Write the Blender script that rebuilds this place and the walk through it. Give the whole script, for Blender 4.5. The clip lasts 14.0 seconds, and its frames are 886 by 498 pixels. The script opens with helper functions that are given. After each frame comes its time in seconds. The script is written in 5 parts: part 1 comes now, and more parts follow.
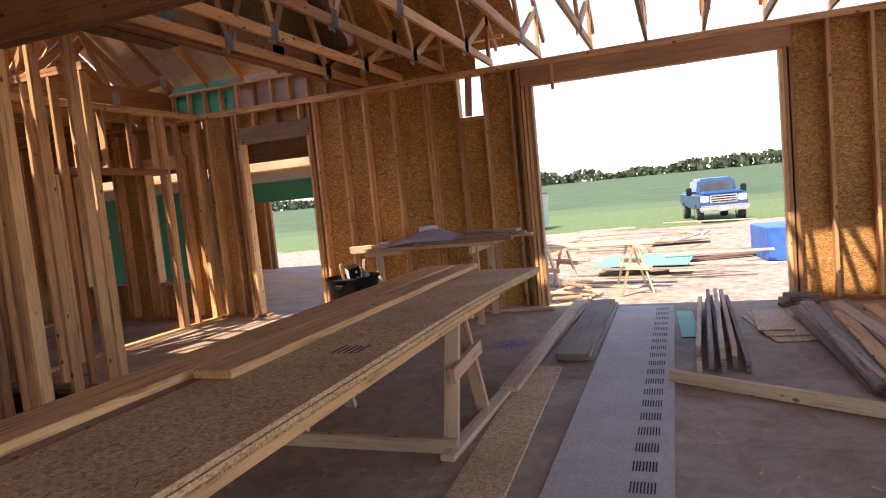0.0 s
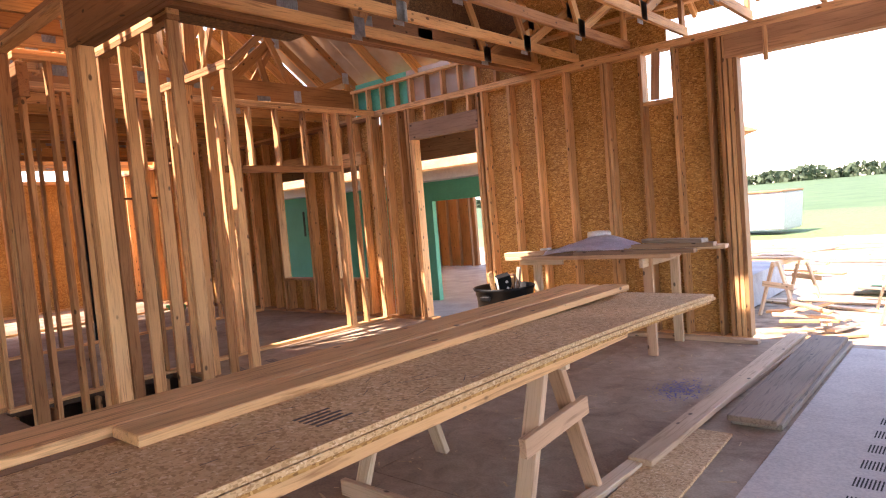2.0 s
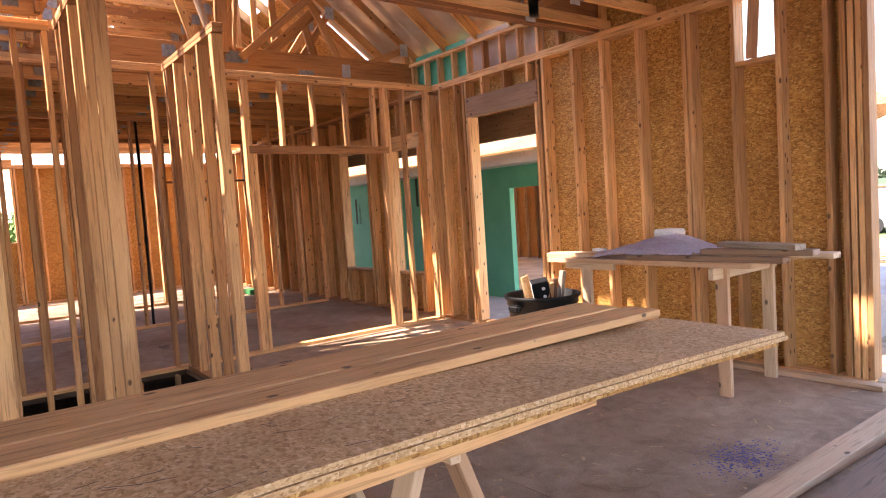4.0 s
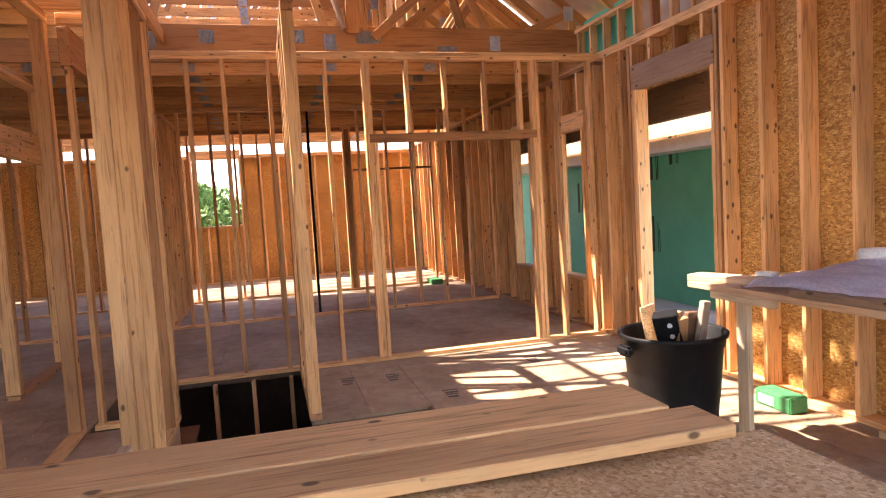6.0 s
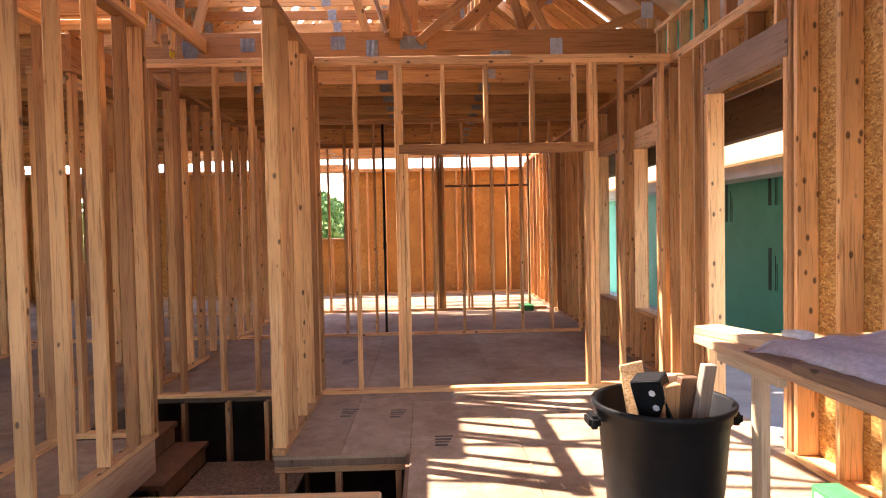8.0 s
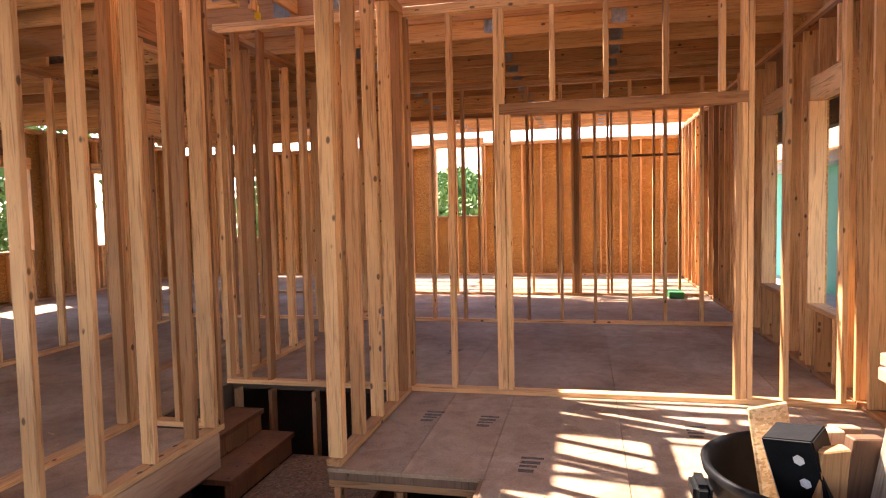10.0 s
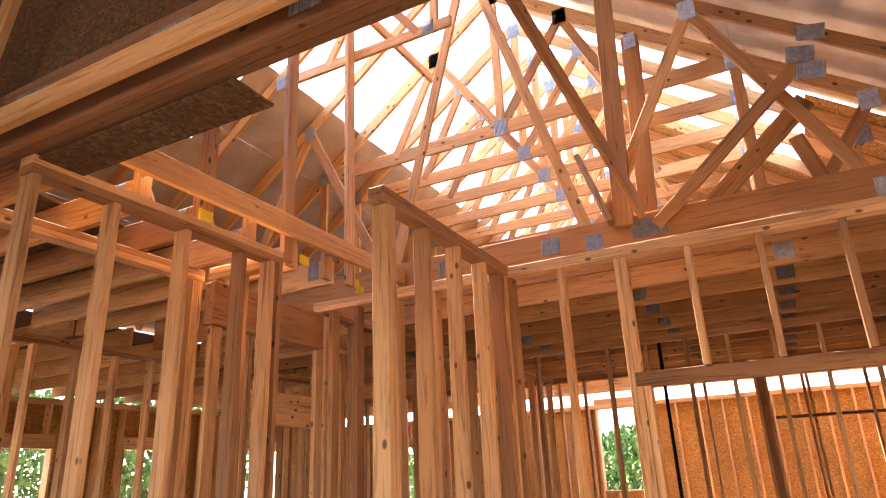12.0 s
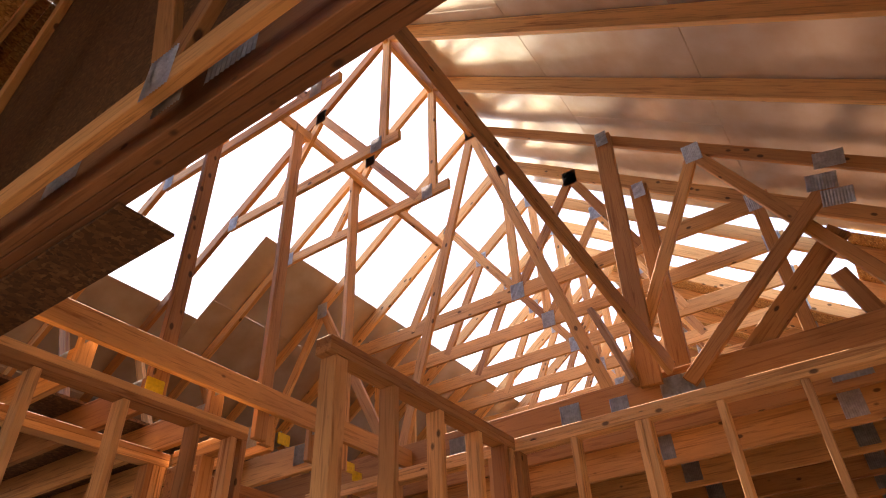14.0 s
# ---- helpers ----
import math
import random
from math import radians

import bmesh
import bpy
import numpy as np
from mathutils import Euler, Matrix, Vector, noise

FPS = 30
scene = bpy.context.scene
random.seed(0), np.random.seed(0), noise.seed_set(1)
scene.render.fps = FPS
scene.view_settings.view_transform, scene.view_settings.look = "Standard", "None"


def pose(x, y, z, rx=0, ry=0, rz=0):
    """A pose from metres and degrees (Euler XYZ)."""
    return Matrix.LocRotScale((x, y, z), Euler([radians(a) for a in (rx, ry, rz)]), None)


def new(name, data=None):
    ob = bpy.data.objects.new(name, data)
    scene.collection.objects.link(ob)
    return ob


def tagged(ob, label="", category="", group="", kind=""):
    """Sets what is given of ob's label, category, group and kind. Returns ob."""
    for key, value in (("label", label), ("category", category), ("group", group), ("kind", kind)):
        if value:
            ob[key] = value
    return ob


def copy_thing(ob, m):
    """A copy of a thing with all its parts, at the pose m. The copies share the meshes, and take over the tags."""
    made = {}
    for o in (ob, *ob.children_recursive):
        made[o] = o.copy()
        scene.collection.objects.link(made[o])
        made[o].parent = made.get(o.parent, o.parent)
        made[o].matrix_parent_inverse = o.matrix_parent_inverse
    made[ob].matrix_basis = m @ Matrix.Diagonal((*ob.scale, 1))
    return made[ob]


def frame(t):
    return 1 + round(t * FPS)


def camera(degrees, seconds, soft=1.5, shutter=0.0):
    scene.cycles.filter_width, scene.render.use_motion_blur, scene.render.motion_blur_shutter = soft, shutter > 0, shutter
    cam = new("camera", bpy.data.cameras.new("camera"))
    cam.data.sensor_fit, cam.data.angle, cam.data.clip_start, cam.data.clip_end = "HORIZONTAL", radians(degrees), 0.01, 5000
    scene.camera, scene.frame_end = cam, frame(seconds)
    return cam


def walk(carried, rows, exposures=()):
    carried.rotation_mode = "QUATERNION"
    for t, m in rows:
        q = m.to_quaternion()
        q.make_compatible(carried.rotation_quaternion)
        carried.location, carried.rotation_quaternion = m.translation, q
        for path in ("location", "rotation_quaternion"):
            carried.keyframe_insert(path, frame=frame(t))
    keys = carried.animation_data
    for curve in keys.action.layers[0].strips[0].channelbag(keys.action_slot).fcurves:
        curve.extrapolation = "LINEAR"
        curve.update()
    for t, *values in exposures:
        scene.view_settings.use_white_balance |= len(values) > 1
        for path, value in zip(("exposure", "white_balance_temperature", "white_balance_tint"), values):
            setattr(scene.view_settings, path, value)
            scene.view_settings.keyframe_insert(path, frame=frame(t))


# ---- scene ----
cam = camera(69.1, 14.0, soft=1.1)
METRES, EYE, TILT, LEAN, TURN = 8.62, 1.507, 0.0, 0.0, 20.5
EXPOSURE = 1.3
ROWS = [
    (0.0, 0.0, 0.0, 0.0, -0.45, -4.69, 5.47),
    (0.5, 0.0182, 0.034, -0.0014, 8.48, -4.08, 5.6),
    (1.0, 0.0348, 0.0664, 0.0027, 12.6, -3.41, 5.36),
    (1.5, 0.063, 0.0997, 0.0002, 17.3, -3.0, 4.84),
    (2.0, 0.0796, 0.1245, -0.0009, 20.35, -3.33, 4.74),
    (2.5, 0.0935, 0.1629, -0.0016, 22.46, -3.15, 4.5),
    (3.0, 0.1128, 0.2029, -0.0063, 26.51, -3.29, 4.55),
    (5.5, 0.1396, 0.429, -0.0004, 46.25, -4.09, 3.09),
    (6.0, 0.1459, 0.4771, 0.0033, 54.2, -4.11, 3.29),
    (6.5, 0.1325, 0.5237, 0.0004, 55.7, -4.21, 2.75),
    (7.0, 0.1327, 0.5576, 0.0003, 55.83, -3.85, 2.2),
    (7.5, 0.1422, 0.5978, -0.0008, 61.65, -2.65, 1.45),
    (10.0, 0.0663, 0.7118, -0.0061, 81.98, -3.54, 1.23),
    (10.5, 0.0269, 0.7357, 0.0043, 86.8, -4.52, 0.94),
    (11.0, -0.0048, 0.7574, 0.0168, 93.56, -4.04, 1.51),
    (11.5, -0.02, 0.7678, 0.0146, 96.74, 6.81, 1.17),
    (12.0, -0.0398, 0.7666, 0.0256, 97.3, 19.25, 2.35),
    (12.5, -0.0521, 0.772, 0.0284, 97.83, 25.65, 2.43),
    (13.0, -0.0702, 0.793, 0.0319, 100.8, 32.32, 1.66),
    (13.5, -0.0826, 0.817, 0.0302, 102.6, 36.09, 2.22),
    (14.0, -0.1035, 0.8099, 0.023, 103.79, 36.71, 2.15),
]
walk(cam, [(t, pose(0, 0, EYE, TILT, LEAN, TURN) @ pose(METRES * x, METRES * y, METRES * z, 90 + pitch, roll, yaw)) for t, x, y, z, yaw, pitch, roll in ROWS], exposures=[(0, EXPOSURE + 0.4, 7200, 25), (0.6, EXPOSURE + 0.85, 7300, 27), (2.0, EXPOSURE + 1.45, 7400, 27), (3.0, EXPOSURE + 1.55, 7400, 26), (9.0, EXPOSURE + 1.7, 7200, 22), (11.0, EXPOSURE + 1.95, 7200, 23), (11.6, EXPOSURE + 2.1, 7100, 20), (12.6, EXPOSURE + 1.6, 7800, 22), (14, EXPOSURE + 1.0, 8500, 26)])

# world, sun
world = bpy.data.worlds.new("sky")
scene.world = world
world.use_nodes = True
_wn = world.node_tree.nodes
_sky = _wn.new("ShaderNodeTexSky")
_sky.sky_type = "NISHITA"
_sky.sun_disc = False
SUN_WAY = Vector((0.42, 1.0, -1.62)).normalized()
_sky.sun_elevation = math.asin(-SUN_WAY.z)
_sky.sun_rotation = math.atan2(-SUN_WAY.x, -SUN_WAY.y)
_sky.air_density = 1.0
_sky.dust_density = 0.3
_wn["Background"].inputs["Strength"].default_value = 0.15
world.node_tree.links.new(_sky.outputs[0], _wn["Background"].inputs["Color"])
_sun = bpy.data.lights.new("sun", "SUN")
_sun.energy, _sun.angle, _sun.color = 3.0, radians(0.53), (1.0, 0.93, 0.82)
sun = new("sun", _sun)
sun.rotation_mode = "QUATERNION"
sun.rotation_quaternion = SUN_WAY.to_track_quat("-Z", "Y")


# materials
def shader(name, rough=0.7, metal=0.0):
    m = bpy.data.materials.new(name)
    m.use_nodes = True
    nt = m.node_tree
    b = nt.nodes["Principled BSDF"]
    b.inputs["Roughness"].default_value = rough
    b.inputs["Metallic"].default_value = metal
    return m, nt, b


def node(nt, kind, **values):
    n = nt.nodes.new("ShaderNode" + kind)
    for key, v in values.items():
        n.inputs[key.replace("_", " ")].default_value = v
    return n


def ramp(nt, fac, stops):
    r = nt.nodes.new("ShaderNodeValToRGB")
    e = r.color_ramp.elements
    while len(e) < len(stops):
        e.new(0.5)
    for el, (p, c) in zip(e, stops):
        el.position, el.color = p, (*c, 1)
    nt.links.new(fac, r.inputs[0])
    return r.outputs[0]


def mix(nt, a, b, fac, mode="MIX"):
    n = nt.nodes.new("ShaderNodeMix")
    n.data_type, n.blend_type = "RGBA", mode
    for sock, v in ((n.inputs[0], fac), (n.inputs[6], a), (n.inputs[7], b)):
        if isinstance(v, bpy.types.NodeSocket):
            nt.links.new(v, sock)
        elif isinstance(v, tuple):
            sock.default_value = (*v, 1)
        else:
            sock.default_value = v
    return n.outputs[2]


def math_node(nt, op, a, b):
    n = nt.nodes.new("ShaderNodeMath")
    n.operation = op
    for sock, v in zip(n.inputs, (a, b)):
        if isinstance(v, bpy.types.NodeSocket):
            nt.links.new(v, sock)
        else:
            sock.default_value = v
    return n.outputs[0]


def coords(nt, scale, spread=37.0, world_space=False):
    """Object coordinates, shifted by each object's random number, scaled."""
    tc = nt.nodes.new("ShaderNodeTexCoord")
    src = tc.outputs["Object"]
    if world_space:
        src = nt.nodes.new("ShaderNodeNewGeometry").outputs["Position"]
    rnd = nt.nodes.new("ShaderNodeObjectInfo").outputs["Random"]
    sh = nt.nodes.new("ShaderNodeVectorMath")
    sh.operation = "MULTIPLY_ADD"
    comb = nt.nodes.new("ShaderNodeCombineXYZ")
    for i in range(3):
        nt.links.new(rnd, comb.inputs[i])
    nt.links.new(comb.outputs[0], sh.inputs[0])
    k = 0.0 if world_space else spread
    sh.inputs[1].default_value = (k, k * 0.7, k * 1.3)
    nt.links.new(src, sh.inputs[2])
    mp = nt.nodes.new("ShaderNodeMapping")
    mp.inputs["Scale"].default_value = scale
    nt.links.new(sh.outputs[0], mp.inputs[0])
    return mp.outputs[0], rnd


def bump(nt, bsdf, height, strength, dist=0.004):
    n = node(nt, "Bump", Strength=strength, Distance=dist)
    nt.links.new(height, n.inputs["Height"])
    nt.links.new(n.outputs[0], bsdf.inputs["Normal"])


def lumber(name, dark, light, vary=(0.45, 1.28), rough=0.68, weather=0.0):
    m, nt, b = shader(name, rough)
    v, rnd = coords(nt, (22, 22, 1.1))
    g = node(nt, "TexNoise", Scale=2.0, Detail=5.0, Roughness=0.6, Distortion=0.8)
    nt.links.new(v, g.inputs["Vector"])
    col = ramp(nt, g.outputs["Fac"], [(0.3, dark), (0.5, light), (0.62, tuple(0.8 * a + 0.2 * c for a, c in zip(light, dark))), (0.75, dark)])
    vk, _ = coords(nt, (14, 14, 8.0), 61.0)
    k = node(nt, "TexVoronoi", Scale=1.0)
    nt.links.new(vk, k.inputs["Vector"])
    knot = ramp(nt, k.outputs["Distance"], [(0.13, (1, 1, 1)), (0.21, (0, 0, 0))])
    sep = nt.nodes.new("ShaderNodeSeparateColor")
    nt.links.new(k.outputs["Color"], sep.inputs[0])
    pick = math_node(nt, "GREATER_THAN", sep.outputs[0], 0.74)
    kf = math_node(nt, "MULTIPLY", knot, math_node(nt, "MULTIPLY", pick, 0.85))
    col = mix(nt, col, tuple(c * 0.16 for c in dark), kf)
    vb, _ = coords(nt, (3, 3, 0.8), 19.0)
    big = node(nt, "TexNoise", Scale=1.3, Detail=3.0)
    nt.links.new(vb, big.inputs["Vector"])
    stain = ramp(nt, big.outputs["Fac"], [(0.35, (0.74, 0.72, 0.70)), (0.6, (1, 1, 1))])
    col = mix(nt, col, stain, 1.0, "MULTIPLY")
    lo, hi = vary
    tone = ramp(nt, rnd, [(0.0, (lo * 1.12, lo * 0.9, lo * 0.78)), (0.5, (1, 1, 1)), (1.0, (hi, hi * 1.01, hi * 1.0))])
    col = mix(nt, col, tone, 1.0, "MULTIPLY")
    if weather:
        col = mix(nt, col, (0.30, 0.285, 0.27), math_node(nt, "MULTIPLY", big.outputs["Fac"], weather))
    nt.links.new(col, b.inputs["Base Color"])
    bump(nt, b, g.outputs["Fac"], 0.35, 0.002)
    return m


def flakes(name, tones, size=36.0, rough=0.72, world_space=False):
    """Oriented strand board: long overlapping flakes."""
    m, nt, b = shader(name, rough)
    out = None
    hgt = None
    for i, sc in enumerate(((1.0, 2.6, 1.0), (2.4, 1.1, 2.2), (1.2, 1.4, 2.9))):
        v, rnd = coords(nt, tuple(size * s for s in sc), 23.0 + i, world_space)
        vo = node(nt, "TexVoronoi", Scale=1.0, Randomness=1.0)
        nt.links.new(v, vo.inputs["Vector"])
        sp = nt.nodes.new("ShaderNodeSeparateColor")
        nt.links.new(vo.outputs["Color"], sp.inputs[0])
        c = ramp(nt, sp.outputs[0], [(0.0, tones[0]), (0.45, tones[1]), (0.85, tones[2]), (1.0, tones[3])])
        out = c if out is None else mix(nt, out, c, math_node(nt, "GREATER_THAN", sp.outputs[1], 0.5))
        hgt = sp.outputs[0]
    v, rnd = coords(nt, (1.2, 1.2, 1.2), 11.0, world_space)
    n = node(nt, "TexNoise", Scale=1.5, Detail=4.0)
    nt.links.new(v, n.inputs["Vector"])
    out = mix(nt, out, ramp(nt, n.outputs["Fac"], [(0.3, (0.80, 0.76, 0.72)), (0.65, (1.05, 1.03, 1.0))]), 1.0, "MULTIPLY")
    nt.links.new(out, b.inputs["Base Color"])
    bump(nt, b, hgt, 0.3, 0.002)
    return m


def plain(name, c1, c2, scale=6.0, rough=0.6, metal=0.0, bumpy=0.15, world_space=False, fine=60.0):
    m, nt, b = shader(name, rough, metal)
    v, rnd = coords(nt, (1, 1, 1), 13.0, world_space)
    n = node(nt, "TexNoise", Scale=scale, Detail=6.0, Roughness=0.6)
    f = node(nt, "TexNoise", Scale=fine, Detail=3.0)
    nt.links.new(v, n.inputs["Vector"])
    nt.links.new(v, f.inputs["Vector"])
    c = ramp(nt, n.outputs["Fac"], [(0.32, c1), (0.66, c2)])
    c = mix(nt, c, ramp(nt, f.outputs["Fac"], [(0.3, (0.82, 0.82, 0.82)), (0.7, (1.08, 1.08, 1.08))]), 1.0, "MULTIPLY")
    nt.links.new(c, b.inputs["Base Color"])
    bump(nt, b, f.outputs["Fac"], bumpy, 0.004)
    return m


def panel_floor():
    """Subfloor sheets: dusty brown, with scuffs, drying stains and trodden dirt."""
    m, nt, b = shader("subfloor", 0.75)
    v, rnd = coords(nt, (1, 1, 1), 0.0, True)
    n = node(nt, "TexNoise", Scale=0.9, Detail=7.0, Roughness=0.62, Distortion=0.4)
    s = node(nt, "TexNoise", Scale=6.0, Detail=5.0, Roughness=0.65, Distortion=1.0)
    f = node(nt, "TexNoise", Scale=70.0, Detail=3.0)
    for x in (n, s, f):
        nt.links.new(v, x.inputs["Vector"])
    c = ramp(nt, n.outputs["Fac"], [(0.3, (0.25, 0.155, 0.095)), (0.46, (0.37, 0.26, 0.175)), (0.54, (0.42, 0.305, 0.215)), (0.7, (0.50, 0.395, 0.29))])
    c = mix(nt, c, ramp(nt, s.outputs["Fac"], [(0.3, (0.72, 0.7, 0.68)), (0.55, (1, 1, 1)), (0.75, (1.12, 1.11, 1.1))]), 1.0, "MULTIPLY")
    c = mix(nt, c, ramp(nt, f.outputs["Fac"], [(0.3, (0.85, 0.84, 0.82)), (0.7, (1.1, 1.1, 1.1))]), 1.0, "MULTIPLY")
    c = mix(nt, c, ramp(nt, rnd, [(0, (0.88, 0.87, 0.86)), (1, (1.08, 1.07, 1.06))]), 1.0, "MULTIPLY")
    nt.links.new(c, b.inputs["Base Color"])
    bump(nt, b, f.outputs["Fac"], 0.25, 0.003)
    return m


def foil_mat():
    """Foil-faced sheathing: dull aluminium with soft creases."""
    m, nt, b = shader("foil_sheathing", 0.26, 0.55)
    v, rnd = coords(nt, (1, 1, 1), 9.0)
    n = node(nt, "TexNoise", Scale=5.0, Detail=5.0)
    nt.links.new(v, n.inputs["Vector"])
    nt.links.new(ramp(nt, n.outputs["Fac"], [(0.3, (0.66, 0.55, 0.44)), (0.7, (0.82, 0.74, 0.64))]), b.inputs["Base Color"])
    f = node(nt, "TexNoise", Scale=30.0, Detail=3.0)
    nt.links.new(v, f.inputs["Vector"])
    bump(nt, b, f.outputs["Fac"], 0.25, 0.004)
    return m


WOOD = lumber("spruce_stud", (0.37, 0.17, 0.065), (0.77, 0.45, 0.21))
WOOD_TRUSS = lumber("pine_truss", (0.42, 0.185, 0.062), (0.79, 0.44, 0.175), (0.5, 1.15))
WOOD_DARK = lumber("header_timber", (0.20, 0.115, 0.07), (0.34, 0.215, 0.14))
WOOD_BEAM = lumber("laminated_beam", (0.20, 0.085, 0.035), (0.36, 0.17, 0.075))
WOOD_GREY = lumber("weathered_plank", (0.13, 0.095, 0.07), (0.38, 0.305, 0.24), (0.7, 1.2), 0.8, 0.25)
WOOD_PALE = lumber("pale_plank", (0.48, 0.32, 0.19), (0.74, 0.55, 0.37), (0.8, 1.1), 0.75, 0.12)
OSB = flakes("strand_board", ((0.29, 0.135, 0.036), (0.50, 0.255, 0.07), (0.62, 0.35, 0.11), (0.74, 0.49, 0.20)))
OSB_PALE = flakes("pale_strand_board", ((0.40, 0.23, 0.10), (0.64, 0.42, 0.22), (0.70, 0.48, 0.27), (0.80, 0.62, 0.40)), 60.0)
# strand board out of the light: its shade is put into darker tones
OSB_SHADED = flakes("shaded_strand_board", ((0.07, 0.035, 0.015), (0.13, 0.065, 0.026), (0.18, 0.09, 0.038), (0.24, 0.14, 0.065)))
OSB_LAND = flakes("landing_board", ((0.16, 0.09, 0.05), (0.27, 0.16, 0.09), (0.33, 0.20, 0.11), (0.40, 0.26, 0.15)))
WOOD_HEAD = lumber("laminated_header", (0.27, 0.13, 0.06), (0.48, 0.26, 0.13))
FLOOR = panel_floor()
FOIL = foil_mat()
PLATE = plain("galvanised_plate", (0.40, 0.41, 0.42), (0.60, 0.61, 0.63), 20, 0.45, 0.45)
GREEN = plain("green_sheathing", (0.085, 0.46, 0.30), (0.11, 0.53, 0.36), 3, 0.6)
INK = plain("dark_print", (0.012, 0.05, 0.03), (0.02, 0.07, 0.045), 9, 0.7)
STAMP = plain("grey_stamp", (0.06, 0.05, 0.045), (0.15, 0.12, 0.1), 30, 0.8)
BLACK = plain("black_plastic", (0.006, 0.0065, 0.008), (0.012, 0.013, 0.015), 12, 0.5)
BLACK.node_tree.nodes["Principled BSDF"].inputs["Specular IOR Level"].default_value = 0.22
SOFFIT = plain("primed_soffit_board", (0.50, 0.43, 0.38), (0.58, 0.51, 0.455), 4, 0.75)
SLOT = plain("dark_slot", (0.02, 0.018, 0.016), (0.04, 0.035, 0.03), 9, 0.9)
PAPER = plain("drawing_paper", (0.68, 0.61, 0.72), (0.82, 0.76, 0.85), 7, 0.8)
WHITE = plain("white_plastic", (0.75, 0.75, 0.74), (0.84, 0.84, 0.83), 6, 0.5)
YELLOW = plain("yellow_tape", (0.8, 0.55, 0.02), (0.9, 0.66, 0.04), 9, 0.5)
CONCRETE = plain("concrete_slab", (0.30, 0.30, 0.31), (0.44, 0.44, 0.45), 2.5, 0.85, 0, 0.3)
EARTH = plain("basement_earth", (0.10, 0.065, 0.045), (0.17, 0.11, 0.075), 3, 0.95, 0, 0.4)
FASCIA = plain("cream_fascia", (0.62, 0.56, 0.46), (0.72, 0.66, 0.56), 3, 0.7)
GREEN_BOX = plain("green_carton", (0.03, 0.22, 0.08), (0.05, 0.32, 0.12), 12, 0.5)
BLUE_CHALK = plain("blue_chalk", (0.10, 0.11, 0.30), (0.19, 0.17, 0.33), 14, 0.9, 0, 0.1, True)


# building helpers
def world_of(ob):
    m = Matrix.Identity(4)
    while ob is not None:
        m = ob.matrix_basis @ m
        ob = ob.parent
    return m


def root(name, loc, label="", category="", group="", kind=""):
    ob = new(name)
    ob.empty_display_size = 0.1
    ob.matrix_basis = Matrix.Translation(loc)
    return tagged(ob, label, category, group, kind)


def mesh_of(bm, name, mat):
    me = bpy.data.meshes.new(name)
    bm.normal_update()
    bm.to_mesh(me)
    bm.free()
    me.materials.append(mat)
    return me


def part(name, bm, mat, parent, label="", m=None):
    """Links a bmesh (or a ready mesh) as one object, at the world pose m."""
    me = mesh_of(bm, name, mat) if isinstance(bm, bmesh.types.BMesh) else bm
    ob = new(name, me)
    m = m or Matrix.Identity(4)
    if parent is not None:
        ob.parent = parent
        m = world_of(parent).inverted() @ m
    ob.matrix_basis = m
    return tagged(ob, label)


_cache = {}


def box_mesh(w, d, l, mat, chamfer=0.003):
    key = (round(w, 3), round(d, 3), round(l, 3), mat.name, chamfer)
    if key not in _cache:
        bm = bmesh.new()
        bmesh.ops.create_cube(bm, size=1)
        bmesh.ops.scale(bm, vec=(w, d, l), verts=bm.verts)
        if chamfer:
            bmesh.ops.bevel(bm, geom=bm.edges[:], offset=min(chamfer, min(w, d, l) * 0.3), segments=1, affect="EDGES")
        _cache[key] = mesh_of(bm, "board", mat)
    return _cache[key]


def frame_of(a, b, up=(0, 0, 1)):
    a, b, up = Vector(a), Vector(b), Vector(up)
    z = (b - a).normalized()
    if abs(z.dot(up.normalized())) > 0.99:
        up = Vector((0, 1, 0)) if abs(z.y) < 0.9 else Vector((1, 0, 0))
    y = (up - z * up.dot(z)).normalized()
    x = y.cross(z)
    m = Matrix((x, y, z)).transposed().to_4x4()
    m.translation = (a + b) / 2
    return m, (b - a).length


def stick(name, a, b, w, d, mat, parent, up=(0, 0, 1), label="", loose=0.0):
    """A squared timber from a to b; d is its depth along up, w its thickness."""
    m, l = frame_of(a, b, up)
    if loose:
        m = m @ pose(random.uniform(-loose, loose) * 0.01, random.uniform(-loose, loose) * 0.01, 0, random.uniform(-loose, loose) * 0.12,
                     random.uniform(-loose, loose) * 0.12, random.uniform(-loose, loose) * 1.5)
    return part(name, box_mesh(w, d, l, mat), mat, parent, label, m)


def slab(name, lo, hi, mat, parent, label="", chamfer=0.003):
    """An upright box between two corners."""
    lo, hi = Vector(lo), Vector(hi)
    s = hi - lo
    return part(name, box_mesh(s.x, s.y, s.z, mat, chamfer), mat, parent, label, Matrix.Translation((lo + hi) / 2))


def thing(name, lo, hi, mat, label, category, group="", rz=0.0, chamfer=0.004):
    lo, hi = Vector(lo), Vector(hi)
    s = hi - lo
    ob = new(name, box_mesh(s.x, s.y, s.z, mat, chamfer))
    c = (lo + hi) / 2
    ob.matrix_basis = pose(c.x, c.y, c.z, 0, 0, rz)
    return tagged(ob, label, category, group)


def plank(name, a, b, w, d, mat, label, category="plank", group="", up=(0, 0, 1)):
    m, l = frame_of(a, b, up)
    ob = new(name, box_mesh(w, d, l, mat, 0.004))
    ob.matrix_basis = m
    return tagged(ob, label, category, group)


